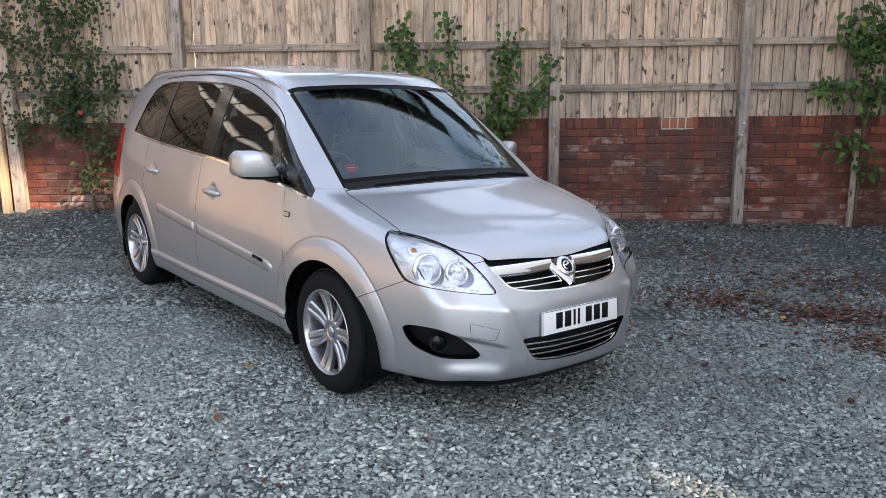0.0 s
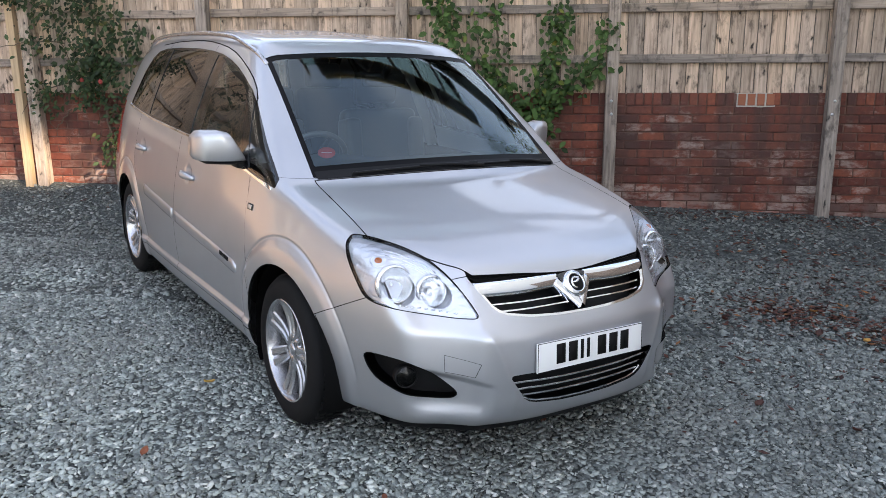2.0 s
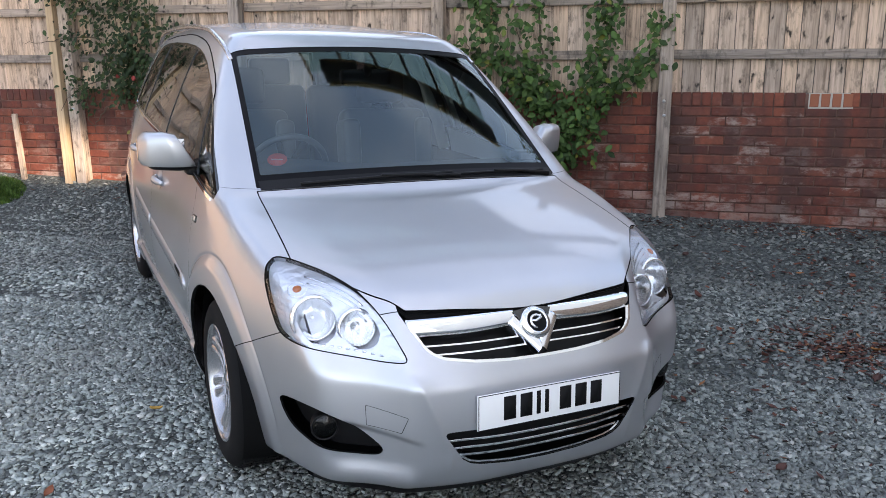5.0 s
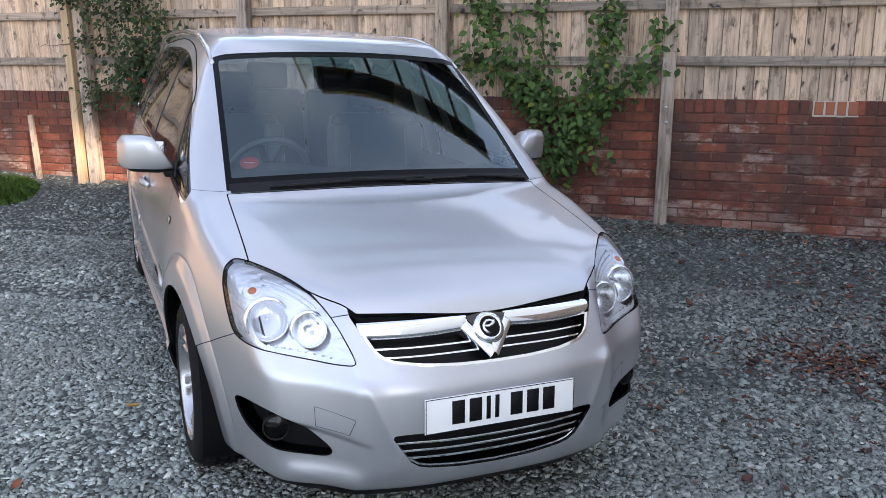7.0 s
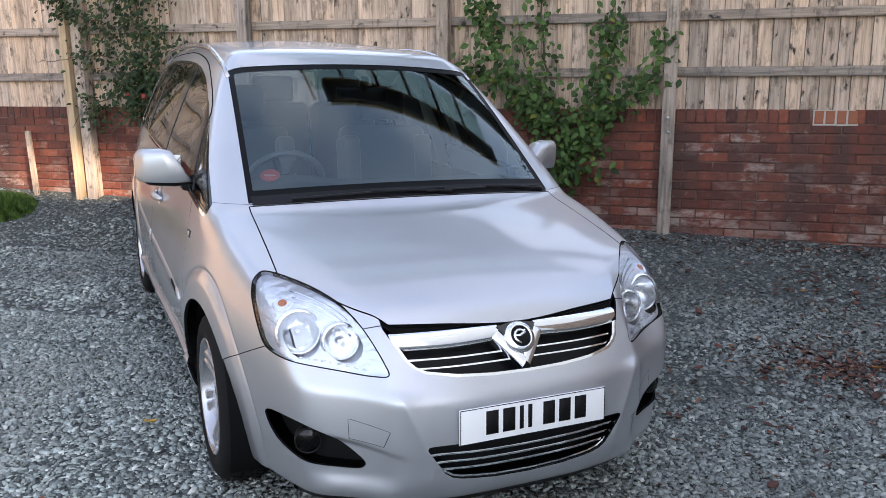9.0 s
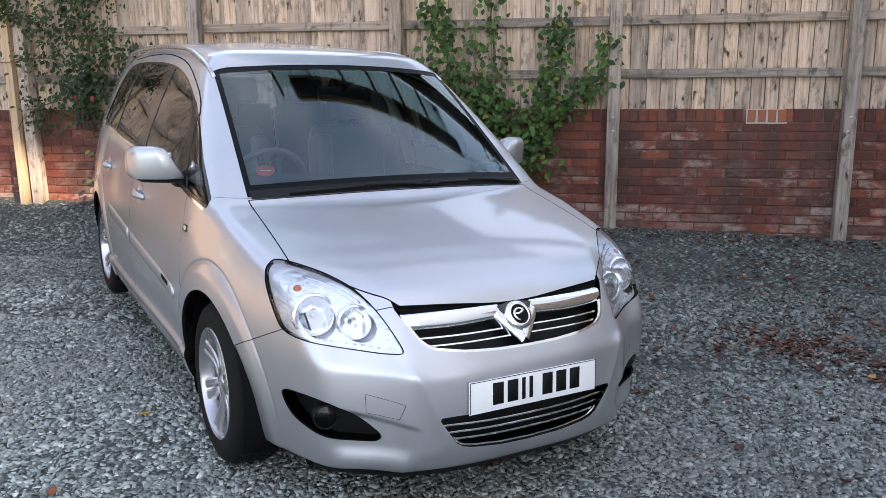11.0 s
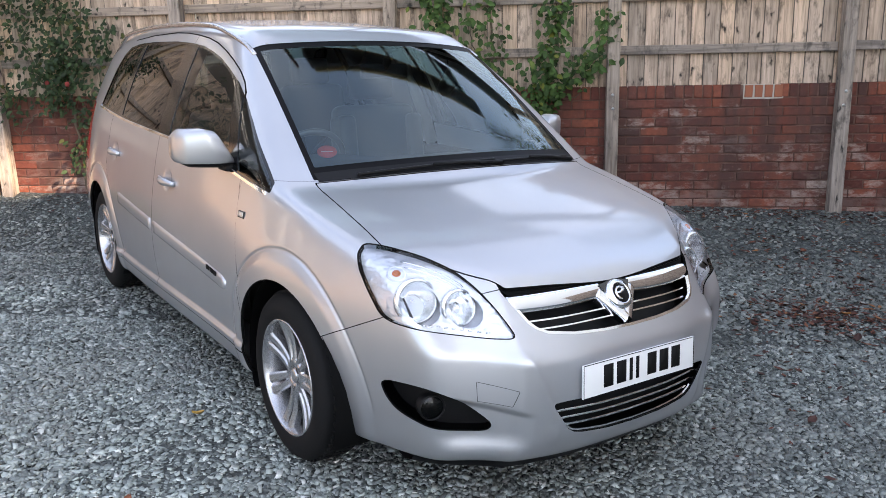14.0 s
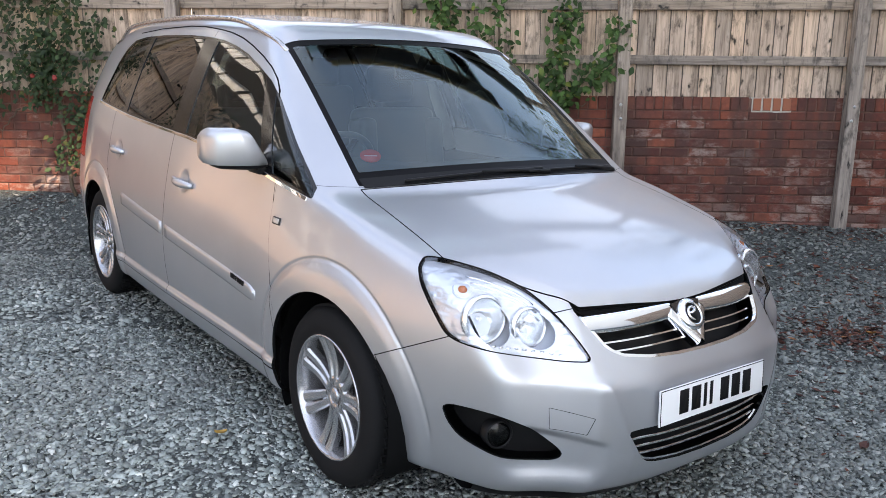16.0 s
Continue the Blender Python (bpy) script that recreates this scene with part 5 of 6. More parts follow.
def build_wall():
    wall = thing("wall_north", pose(0, 0, 0), "stained red brick garden wall beneath a timber fence", "wall", kind="structure")
    bm = bmesh.new()
    box(bm, (12.9, 0.10, 1.55), pose(-1.35, WALL_Y + 0.059, WALL_TOP - 0.785))
    part("mortar_bed", bm, MORTAR, wall, smooth=False)
    kinds = {"edge": (0.065, 0.102), "stretcher": (0.215, 0.065)}
    meshes = {}
    for kd, (w, h) in kinds.items():
        meshes[kd] = []
        for i in range(5):
            me = bpy.data.meshes.new("brick")
            b = brick_bm(w, h)
            b.to_mesh(me)
            b.free()
            me.materials.append(BRICK)
            meshes[kd].append(me)
    verts, faces = [], []
    for kd, x, z in brick_places():
        seat = WALL_Y + random.uniform(-0.003, 0.003)
        if kd == "edge" and 1.985 < x < 2.29:
            continue
        if -0.95 < x < 3.3:
            ob = new("brick", random.choice(meshes[kd]))
            ob.parent = wall
            ob.matrix_basis = pose(x, seat + 0.015, z, random.uniform(-0.6, 0.6), random.uniform(-0.7, 0.7), random.uniform(-0.5, 0.5))
        else:
            me = random.choice(meshes[kd])
            n = len(verts)
            m = pose(x, seat + 0.015, z, 0, random.uniform(-0.7, 0.7), 0)
            verts += [tuple(m @ v.co) for v in me.vertices]
            faces += [tuple(n + i for i in f.vertices) for f in me.polygons]
    me = bpy.data.meshes.new("far_bricks")
    me.from_pydata(verts, [], faces)
    ob = part_of("far_bricks", me, BRICK_JOINED, wall, "red bricks farther along the wall", smooth=False)
    ob["kind"] = "stuff"
    # a mended stretch of coping: four paler bricks in fresh white mortar
    bm = bmesh.new()
    box(bm, (0.312, 0.03, 0.116), pose(2.138, WALL_Y + 0.0155, WALL_TOP - 0.061))
    part("white_mortar_patch", bm, PALE_JOINT, wall, "fresh white mortar", smooth=False)
    for i in range(4):
        part("mended_brick", brick_bm(0.062, 0.098), NEW_BRICK, wall, m=pose(2.138 + (i - 1.5) * 0.077, WALL_Y + 0.008, WALL_TOP - 0.055), smooth=False)


# ---------------------------------------------------------------- timber fence
def wood_material(name, dark, mid, light, rnd, axis="z", knots=True):
    m = material(name, mid, 0.86)
    sc = (46, 46, 2.6) if axis == "z" else (2.6, 46, 46)
    off = node(m, "ShaderNodeCombineXYZ")
    r = rnd(m)
    for i in range(3):
        link(m, maths(m, "MULTIPLY", r, 31.0 + 7 * i), off.inputs[i])
    g = node(m, "ShaderNodeNewGeometry")
    add = node(m, "ShaderNodeVectorMath")
    link(m, g.outputs["Position"], add.inputs[0])
    link(m, off.outputs[0], add.inputs[1])

    def at(s):
        mp = node(m, "ShaderNodeMapping", Scale=s)
        link(m, add.outputs[0], mp.inputs[0])
        return mp.outputs[0]
    grain = noise_at(m, at(sc), 1.0, 6.0, 0.65)
    c = ramp(m, grain, [(0.28, dark), (0.52, mid), (0.78, light)])
    tone = ramp(m, r, [(0.0, (0.70, 0.70, 0.70)), (0.18, (0.95, 0.90, 0.85)), (0.36, (1.04, 1.00, 0.97)), (0.55, (0.86, 0.86, 0.87)), (0.76, (1.16, 1.05, 0.93)), (1.0, (1.22, 1.16, 1.10))])
    c = mix(m, 1.0, c, tone, "MULTIPLY")
    # grey weathering and black run-off stains
    stain = noise_at(m, at((7, 7, 1.1) if axis == "z" else (1.1, 7, 7)), 1.0, 4.0)
    c = mix(m, ramp(m, stain, [(0.50, (0, 0, 0)), (0.72, (0.55, 0.55, 0.55))]), c, tuple(0.45 * d for d in dark))
    if knots:
        v = node(m, "ShaderNodeTexVoronoi", Scale=1.0)
        wob = node(m, "ShaderNodeVectorMath")
        bend = node(m, "ShaderNodeTexNoise", Scale=2.2, Detail=3.0)
        link(m, at((11, 11, 6) if axis == "z" else (6, 11, 11)), wob.inputs[0])
        link(m, wob.inputs[0].links[0].from_socket, bend.inputs["Vector"])
        link(m, bend.outputs["Color"], wob.inputs[1])
        link(m, wob.outputs[0], v.inputs["Vector"])
        spot = ramp(m, v.outputs["Distance"], [(0.08, (1, 1, 1)), (0.14, (0.7, 0.7, 0.7)), (0.20, (0.25, 0.25, 0.25)), (0.30, (0, 0, 0))])
        some = ramp(m, v.outputs["Color"], [(0.40, (0, 0, 0)), (0.46, (1, 1, 1))])
        patch = ramp(m, noise_at(m, at((13, 13, 6)), 1.0, 5.0, 0.7), [(0.52, (0, 0, 0)), (0.68, (0.8, 0.8, 0.8))])
        c = mix(m, patch, c, tuple(0.42 * d for d in dark))
        c = mix(m, mix(m, 1.0, spot, some, "MULTIPLY"), c, tuple(0.16 * d for d in dark))
    link(m, c, shader(m).inputs["Base Color"])
    bump(m, grain, 0.45, 0.004)
    return m


_D, _M, _L = (0.220, 0.160, 0.120), (0.535, 0.414, 0.325), (0.72, 0.578, 0.458)
BOARD = wood_material("weathered_board", _D, _M, _L, object_random)
RAIL = wood_material("weathered_rail", (0.14, 0.118, 0.10), (0.29, 0.245, 0.212), (0.42, 0.365, 0.32), object_random, "x")
POST = wood_material("weathered_post", (0.145, 0.12, 0.10), (0.345, 0.290, 0.246), (0.50, 0.428, 0.37), object_random)
NEW_POST = wood_material("pale_new_post", (0.29, 0.22, 0.15), (0.41, 0.325, 0.225), (0.52, 0.43, 0.31), object_random, knots=False)
# Darker edge colour stands in for the shadow line at each board joint.
BOARD_EDGE = wood_material("board_edge_shadow", (0.060, 0.048, 0.040), (0.12, 0.098, 0.082), (0.20, 0.165, 0.135), object_random, knots=False)
GALV = material("galvanised_bolt", (0.55, 0.54, 0.52), 0.4, 0.8)
FENCE_TOP = 3.00


def build_fence():
    fence = thing("fence", pose(0, 0, 0), "tall weathered close-board timber fence above the brick wall", "fence", kind="structure")
    meshes = []
    for i in range(7):
        w = 0.112 + 0.0045 * i
        bm = bmesh.new()
        box(bm, (w, 0.016, FENCE_TOP - WALL_TOP + 0.02), None, 0.003, 1)
        for v in bm.verts:
            v.co.y += 0.006 * (v.co.x / w)
        pair = []
        for k in (1.0, 1 - 0.38 / (FENCE_TOP - WALL_TOP + 0.02)):
            bmesh.ops.scale(bm, verts=bm.verts, vec=(1, 1, k))
            me = bpy.data.meshes.new("board")
            bm.to_mesh(me)
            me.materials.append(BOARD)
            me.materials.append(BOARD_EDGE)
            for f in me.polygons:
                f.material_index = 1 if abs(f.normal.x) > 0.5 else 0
            pair.append(me)
        bm.free()
        meshes.append((w, pair))
    x = -7.7
    while x < 5.0:
        w, pair = random.choice(meshes)
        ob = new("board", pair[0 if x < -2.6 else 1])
        ob.parent = fence
        gap = random.choice((0, 0.002, 0.005, 0.008)) if x < -2.6 else -0.006
        drop = 0.0 if x < -2.6 else 0.19
        ob.matrix_basis = pose(x + w / 2, WALL_Y + 0.052 + random.uniform(-0.002, 0.003), (FENCE_TOP + WALL_TOP) / 2 + 0.003 - drop + random.uniform(-0.004, 0.006),
                               random.uniform(-0.2, 0.2), random.uniform(-0.35, 0.35), 4.5 + random.uniform(-1.5, 1.5))
        x += w + gap
    posts = [0.935 + 1.8 * k for k in range(-4, 3)]
    for px in posts:
        if px < -4.2:
            px = -4.36
        base = float(ground_z(px, WALL_Y)) - 0.10
        bm = bmesh.new()
        top = FENCE_TOP + 0.03 - (0.38 if px > -2.6 else 0.0)
        box(bm, (0.10, 0.10, top - base), None, 0.006, 2)
        ob = part("fence_post", bm, POST, fence, smooth=False, m=pose(px, WALL_Y - 0.053, (top + base) / 2, 0, random.uniform(-0.3, 0.5), random.uniform(-3, 3)))
        for z in (1.075, 0.965):
            bm = bmesh.new()
            lathe(bm, [(0.0005, -0.008), (0.008, -0.006), (0.013, 0.0), (0.013, 0.004)], 12, "y", False)
            part("bolt", bm, GALV, ob, m=ob.matrix_basis.inverted() @ pose(px + random.uniform(-0.008, 0.008), WALL_Y - 0.104, z))
    edges = [-7.7] + posts + [5.0]
    edges[1:-1] = [max(p, -4.36) for p in posts]
    for a, b in zip(edges, edges[1:]):
        if b - a < 0.3:
            continue
        for z in (1.42, 1.84, 2.42):
            bm = bmesh.new()
            box(bm, (b - a - 0.10, 0.042, 0.072), None, 0.005, 1)
            part("rail", bm, RAIL, fence, smooth=False, m=pose((a + b) / 2, WALL_Y + 0.018, z + random.uniform(-0.006, 0.006), 0, random.uniform(-0.25, 0.25), 0))
    # pale new post set against the old corner post
    bm = bmesh.new()
    base = float(ground_z(-4.50, WALL_Y)) - 0.08
    box(bm, (0.072, 0.072, FENCE_TOP - base), None, 0.006, 2)
    part("new_post", bm, NEW_POST, fence, "pale new timber post", smooth=False, m=pose(-4.475, WALL_Y - 0.10, (FENCE_TOP + base) / 2, 0, 0.4, 2))


# ---------------------------------------------------------------- plants
def leaf_material(name, dark, light, rough=0.6):
    m = material(name, light, rough, Specular_IOR_Level=0.18)
    c = ramp(m, island_random(m), [(0.0, dark), (0.6, light), (0.93, tuple(min(1, 1.6 * v) for v in light)), (1.0, (light[0] * 3.2, light[1] * 1.6, light[2]))])
    link(m, mix(m, 0.3, c, ramp(m, noise_at(m, position(m), 60.0), [(0.3, dark), (0.7, light)])), shader(m).inputs["Base Color"])
    shader(m).inputs["Subsurface Weight"].default_value = 0.0
    return m


LEAF = leaf_material("climber_leaf", (0.012, 0.026, 0.008), (0.053, 0.100, 0.025))
LEAF_ROSE = leaf_material("rose_leaf", (0.009, 0.018, 0.008), (0.029, 0.050, 0.018))
STEM = material("plant_stem", (0.10, 0.07, 0.045), 0.8)
bump(STEM, noise_at(STEM, position(STEM), 90.0), 0.4, 0.004)
PETAL = material("red_petal", (0.26, 0.030, 0.024), 0.7)


def leaf_mesh(name, places, lo, hi, seed, droop=0.5, round_=0.62):
    """Folded pointed leaves at places (position, outward hint), in one mesh."""
    r = random.Random(seed)
    verts, faces = [], []
    for p, out in places:
        s = r.uniform(lo, hi)
        d = Vector((r.gauss(0, 0.6) + out[0], -abs(r.gauss(0.35, 0.45)) + out[1], r.gauss(-droop, 0.45))).normalized()
        side = d.cross(Vector((r.gauss(0, 0.35), -1, r.gauss(0.45, 0.4)))).normalized()
        up = side.cross(d).normalized()
        w = s * round_ * 0.5
        n = len(verts)
        pts = [(0, 0, 0), (0.28, 0.8, 0.10), (0.62, 0.92, 0.10), (1, 0, -0.10), (0.62, -0.92, 0.10), (0.28, -0.8, 0.10), (0.48, 0, -0.02)]
        for a, b, c in pts:
            verts.append(tuple(p + d * (a * s) + side * (b * w) + up * (c * s)))
        faces += [(n, n + 1, n + 6), (n + 1, n + 2, n + 6), (n + 2, n + 3, n + 6), (n + 3, n + 4, n + 6), (n + 4, n + 5, n + 6), (n + 5, n, n + 6)]
    me = bpy.data.meshes.new(name)
    me.from_pydata(verts, [], faces)
    me.shade_smooth()
    return me


def climber(name, label, root, shoots, leaf, lo, hi, per_m, spread, seed, flowers=0):
    """A trained plant: woody stem, shoots along the given ways, leaves in uneven clusters."""
    r = random.Random(seed)
    plant = thing(name, pose(*root), label, "climbing plant")
    o = Vector(root)
    places, tips = [], []
    for j, way in enumerate(shoots):
        pts = [Vector(w) - o for w in way]
        fine = []
        for a, b in zip(pts, pts[1:]):
            for i in range(6):
                fine.append(a.lerp(b, i / 6) + Vector((r.gauss(0, 0.012), r.gauss(0, 0.006), r.gauss(0, 0.010))))
        fine.append(pts[-1])
        bm = bmesh.new()
        thick = 0.019 if j == 0 else 0.007
        tube(bm, fine, [thick * (1 - 0.75 * i / len(fine)) for i in range(len(fine))], 6)
        part("stem" if j == 0 else "shoot", bm, STEM, plant)
        for a, b in zip(fine, fine[1:]):
            if (a + o).z < leaf_from(way):
                continue
            length = (b - a).length
            # clusters with bare stretches between
            dens = per_m * length * (0.35 + 1.3 * max(0, noise.noise((a + o) * 3.1 + Vector((seed, 0, 0))) + 0.25))
            for _ in range(int(dens + r.random())):
                c = a.lerp(b, r.random()) + Vector((r.gauss(0, spread), -abs(r.gauss(0.03, 0.055)), r.gauss(0, spread * 0.8)))
                places.append((c, (0, 0, 0)))
                if r.random() < 0.03:
                    tips.append(c)
    part_of("leaves", leaf_mesh("leaves", places, lo, hi, seed), leaf, plant, "many small green leaves")
    for c in tips[:flowers]:
        bm = bmesh.new()
        for k in range(6):
            bmesh.ops.create_icosphere(bm, subdivisions=1, radius=0.013, matrix=Matrix.Translation((0.010 * math.cos(k * 1.05), -0.006, 0.012 * math.sin(k * 1.05))) @ Matrix.Diagonal((1, 0.6, 1, 1)))
        part("flower", bm, PETAL, plant, "small red bloom", m=Matrix.Translation(c + Vector((0, -0.06, 0))))
    return plant


def leaf_from(way):
    if way[0][2] < 0.5:
        return way[0][2] + (0.85 if way[0][0] < -3 else 1.1 if way[0][0] > 3 else 0.35)
    return way[0][2]


def build_plants():
    y = WALL_Y - 0.06
    g = lambda x: float(ground_z(x, y))
    # climber beside the car's roof
    climber("climbing_plant", "leafy green climber hanging over the fence and wall", (0.05, y, g(0.05)),
            [[(0.05, y, g(0.05)), (0.06, y, 0.6), (0.00, y, 1.1), (-0.05, y, 1.6), (-0.08, y, 2.12)],
             [(0.05, y, 0.6), (0.30, y, 0.95), (0.50, y, 1.15), (0.70, y, 1.28), (0.85, y, 1.42), (0.90, y, 1.75)],
             [(0.30, y, 0.95), (0.42, y, 1.25), (0.46, y, 1.55), (0.50, y, 1.98)],
             [(0.00, y, 1.0), (-0.30, y, 1.3), (-0.45, y, 1.6), (-0.52, y, 2.05)],
             [(0.48, y, 1.12), (0.62, y, 1.05), (0.74, y, 1.14)],
             [(0.05, y, 0.5), (0.22, y - 0.03, 0.68), (0.34, y - 0.05, 0.62)],
             [(0.05, y, 0.7), (0.30, y - 0.03, 0.88), (0.42, y - 0.04, 0.74)],
             [(0.35, y, 1.0), (0.60, y, 1.2), (0.75, y, 1.40)],
             [(0.10, y, 0.9), (0.28, y, 1.15), (0.36, y, 1.35)],
             [(-0.30, y, 1.3), (-0.58, y, 1.42), (-0.66, y, 1.6)],
             [(-0.05, y, 1.1), (-0.20, y, 1.5), (-0.24, y, 1.8)]], LEAF, 0.042, 0.085, 270, 0.064, 11)
    # rose on the wall behind the car
    climber("climbing_rose", "dark-leaved climbing rose with a few red blooms on the fence", (-3.62, y, g(-3.62)),
            [[(-3.62, y, g(-3.62)), (-3.64, y, 0.8), (-3.70, y, 1.5), (-3.72, y, 2.5)],
             [(-3.63, y, 0.6), (-3.45, y, 0.95), (-3.38, y, 1.35), (-3.30, y, 1.7)],
             [(-3.66, y, 1.0), (-3.95, y, 1.3), (-4.1, y, 1.8), (-4.05, y, 2.5)],
             [(-3.66, y, 1.2), (-3.85, y, 1.7), (-3.9, y, 2.5)],
             [(-3.68, y, 1.35), (-3.50, y, 1.8), (-3.48, y, 2.4)],
             [(-3.95, y, 1.25), (-4.3, y - 0.06, 1.15), (-4.45, y - 0.1, 0.95)],
             [(-4.0, y, 1.6), (-4.4, y - 0.08, 1.6), (-4.75, y - 0.1, 1.55)],
             [(-4.0, y, 1.0), (-4.2, y, 0.8), (-4.28, y, 1.25)],
             [(-4.1, y, 1.9), (-4.35, y - 0.1, 2.0), (-4.5, y - 0.12, 2.3)],
             [(-3.63, y, 0.55), (-3.52, y, 0.62), (-3.45, y, 0.50)]], LEAF_ROSE, 0.030, 0.066, 430, 0.088, 23, 2)
    # ivy added out of view at the fence's far end, to darken window reflections
    ways = [[(-5.9 - 0.32 * k, y, g(-6.0) if k == 0 else 0.6), (-5.95 - 0.33 * k, y, 1.5), (-5.85 - 0.34 * k, y, 2.4), (-5.9 - 0.33 * k, y, 3.0)] for k in range(6)]
    climber("ivy", "dark ivy at the fence's far end, unseen, added to darken window reflections", (-5.9, y, g(-6.0)), ways, LEAF_ROSE, 0.05, 0.10, 80, 0.14, 71)
    # slim tree over the fence, seen in the windscreen
    climber("garden_tree", "slim leafy tree standing beyond the timber fence", (3.3, 5.2, g(3.3)),
            [[(3.3, 5.2, g(3.3)), (3.3, 5.2, 2.5), (3.35, 5.2, 4.5), (3.3, 5.2, 6.2)],
             [(3.3, 5.2, 3.2), (2.9, 5.1, 4.0), (2.7, 5.0, 4.9), (2.6, 5.0, 5.6)],
             [(3.3, 5.2, 3.6), (3.7, 5.2, 4.4), (3.9, 5.1, 5.4)],
             [(3.3, 5.2, 3.0), (2.5, 5.0, 3.6), (2.0, 4.9, 4.1)],
             [(3.3, 5.2, 4.3), (3.0, 5.2, 5.0), (2.95, 5.2, 5.8)],
             [(3.3, 5.2, 2.8), (4.0, 5.2, 3.5), (4.4, 5.1, 4.4)]], LEAF, 0.05, 0.10, 190, 0.13, 47)
    # young tree at a stake
    climber("espalier_tree", "young wall-trained tree with green leaves tied to a stake", (3.86, y - 0.05, g(3.86)),
            [[(3.86, y - 0.05, g(3.86)), (3.87, y - 0.05, 0.9), (3.86, y - 0.05, 1.5), (3.88, y - 0.05, 2.3)],
             [(3.87, y - 0.05, 1.25), (3.59, y - 0.05, 1.42), (3.36, y - 0.05, 1.38)],
             [(3.87, y - 0.05, 1.62), (3.69, y - 0.05, 1.85), (3.64, y - 0.05, 2.05)],
             [(3.87, y - 0.05, 1.3), (4.14, y - 0.05, 1.5), (4.34, y - 0.05, 1.7)],
             [(3.87, y - 0.05, 1.8), (4.09, y - 0.05, 2.0), (4.24, y - 0.05, 2.3)],
             [(3.87, y - 0.05, 0.55), (3.96, y - 0.1, 0.66), (4.04, y - 0.1, 0.6)],
             [(3.87, y - 0.05, 0.8), (3.64, y - 0.08, 0.92), (3.54, y - 0.1, 0.86)]], LEAF, 0.05, 0.10, 210, 0.075, 31)


def build_stakes():
    for x, y, h, lean, nm in ((-5.0, 3.60, 0.62, 3.0, "grey timber stake leaning against the wall"), (3.82, 3.60, 0.95, -1.0, "thin timber tree stake at the wall")):
        z = float(ground_z(x, y))
        bm = bmesh.new()
        box(bm, (0.052, 0.035, h + 0.1), pose(0, 0, h / 2 - 0.05), 0.004, 1)
        ob = part("timber_stake", bm, POST, None, smooth=False, m=pose(x, y, z, -1.5, -lean, 0))
        tagged(ob, nm, "stake")


GRASS = leaf_material("grass_blade", (0.024, 0.050, 0.010), (0.066, 0.125, 0.024))
DEAD = material("dead_leaf", (0.20, 0.07, 0.03), 0.7)
link(DEAD, ramp(DEAD, object_random(DEAD), [(0.0, (0.045, 0.016, 0.011)), (0.6, (0.11, 0.032, 0.018)), (0.93, (0.20, 0.060, 0.024)), (1.0, (0.42, 0.22, 0.05))]), shader(DEAD).inputs["Base Color"])
DEAD_JOINED = material("dead_leaf_litter", (0.12, 0.04, 0.02), 0.8)
link(DEAD_JOINED, ramp(DEAD_JOINED, island_random(DEAD_JOINED), [(0.0, (0.030, 0.013, 0.010)), (0.5, (0.080, 0.026, 0.017)), (0.9, (0.13, 0.042, 0.022)), (1.0, (0.26, 0.11, 0.04))]), shader(DEAD_JOINED).inputs["Base Color"])


def dead_leaf_bm(size, curl):
    bm = bmesh.new()
    rows = []
    for i in range(6):
        t = i / 5
        w = size * 0.34 * math.sin(math.pi * min(1, t * 0.93 + 0.05)) ** 0.8
        rows.append([bm.verts.new(((t - 0.5) * size, k * w, 0.004 + curl * size * ((k * 0.9) ** 2 * 0.35 + (t - 0.4) ** 2 * 0.6))) for k in (-1, -0.4, 0.4, 1)])
    for a, b in zip(rows, rows[1:]):
        for k in range(3):
            bm.faces.new((a[k], a[k + 1], b[k + 1], b[k]))
    return bm


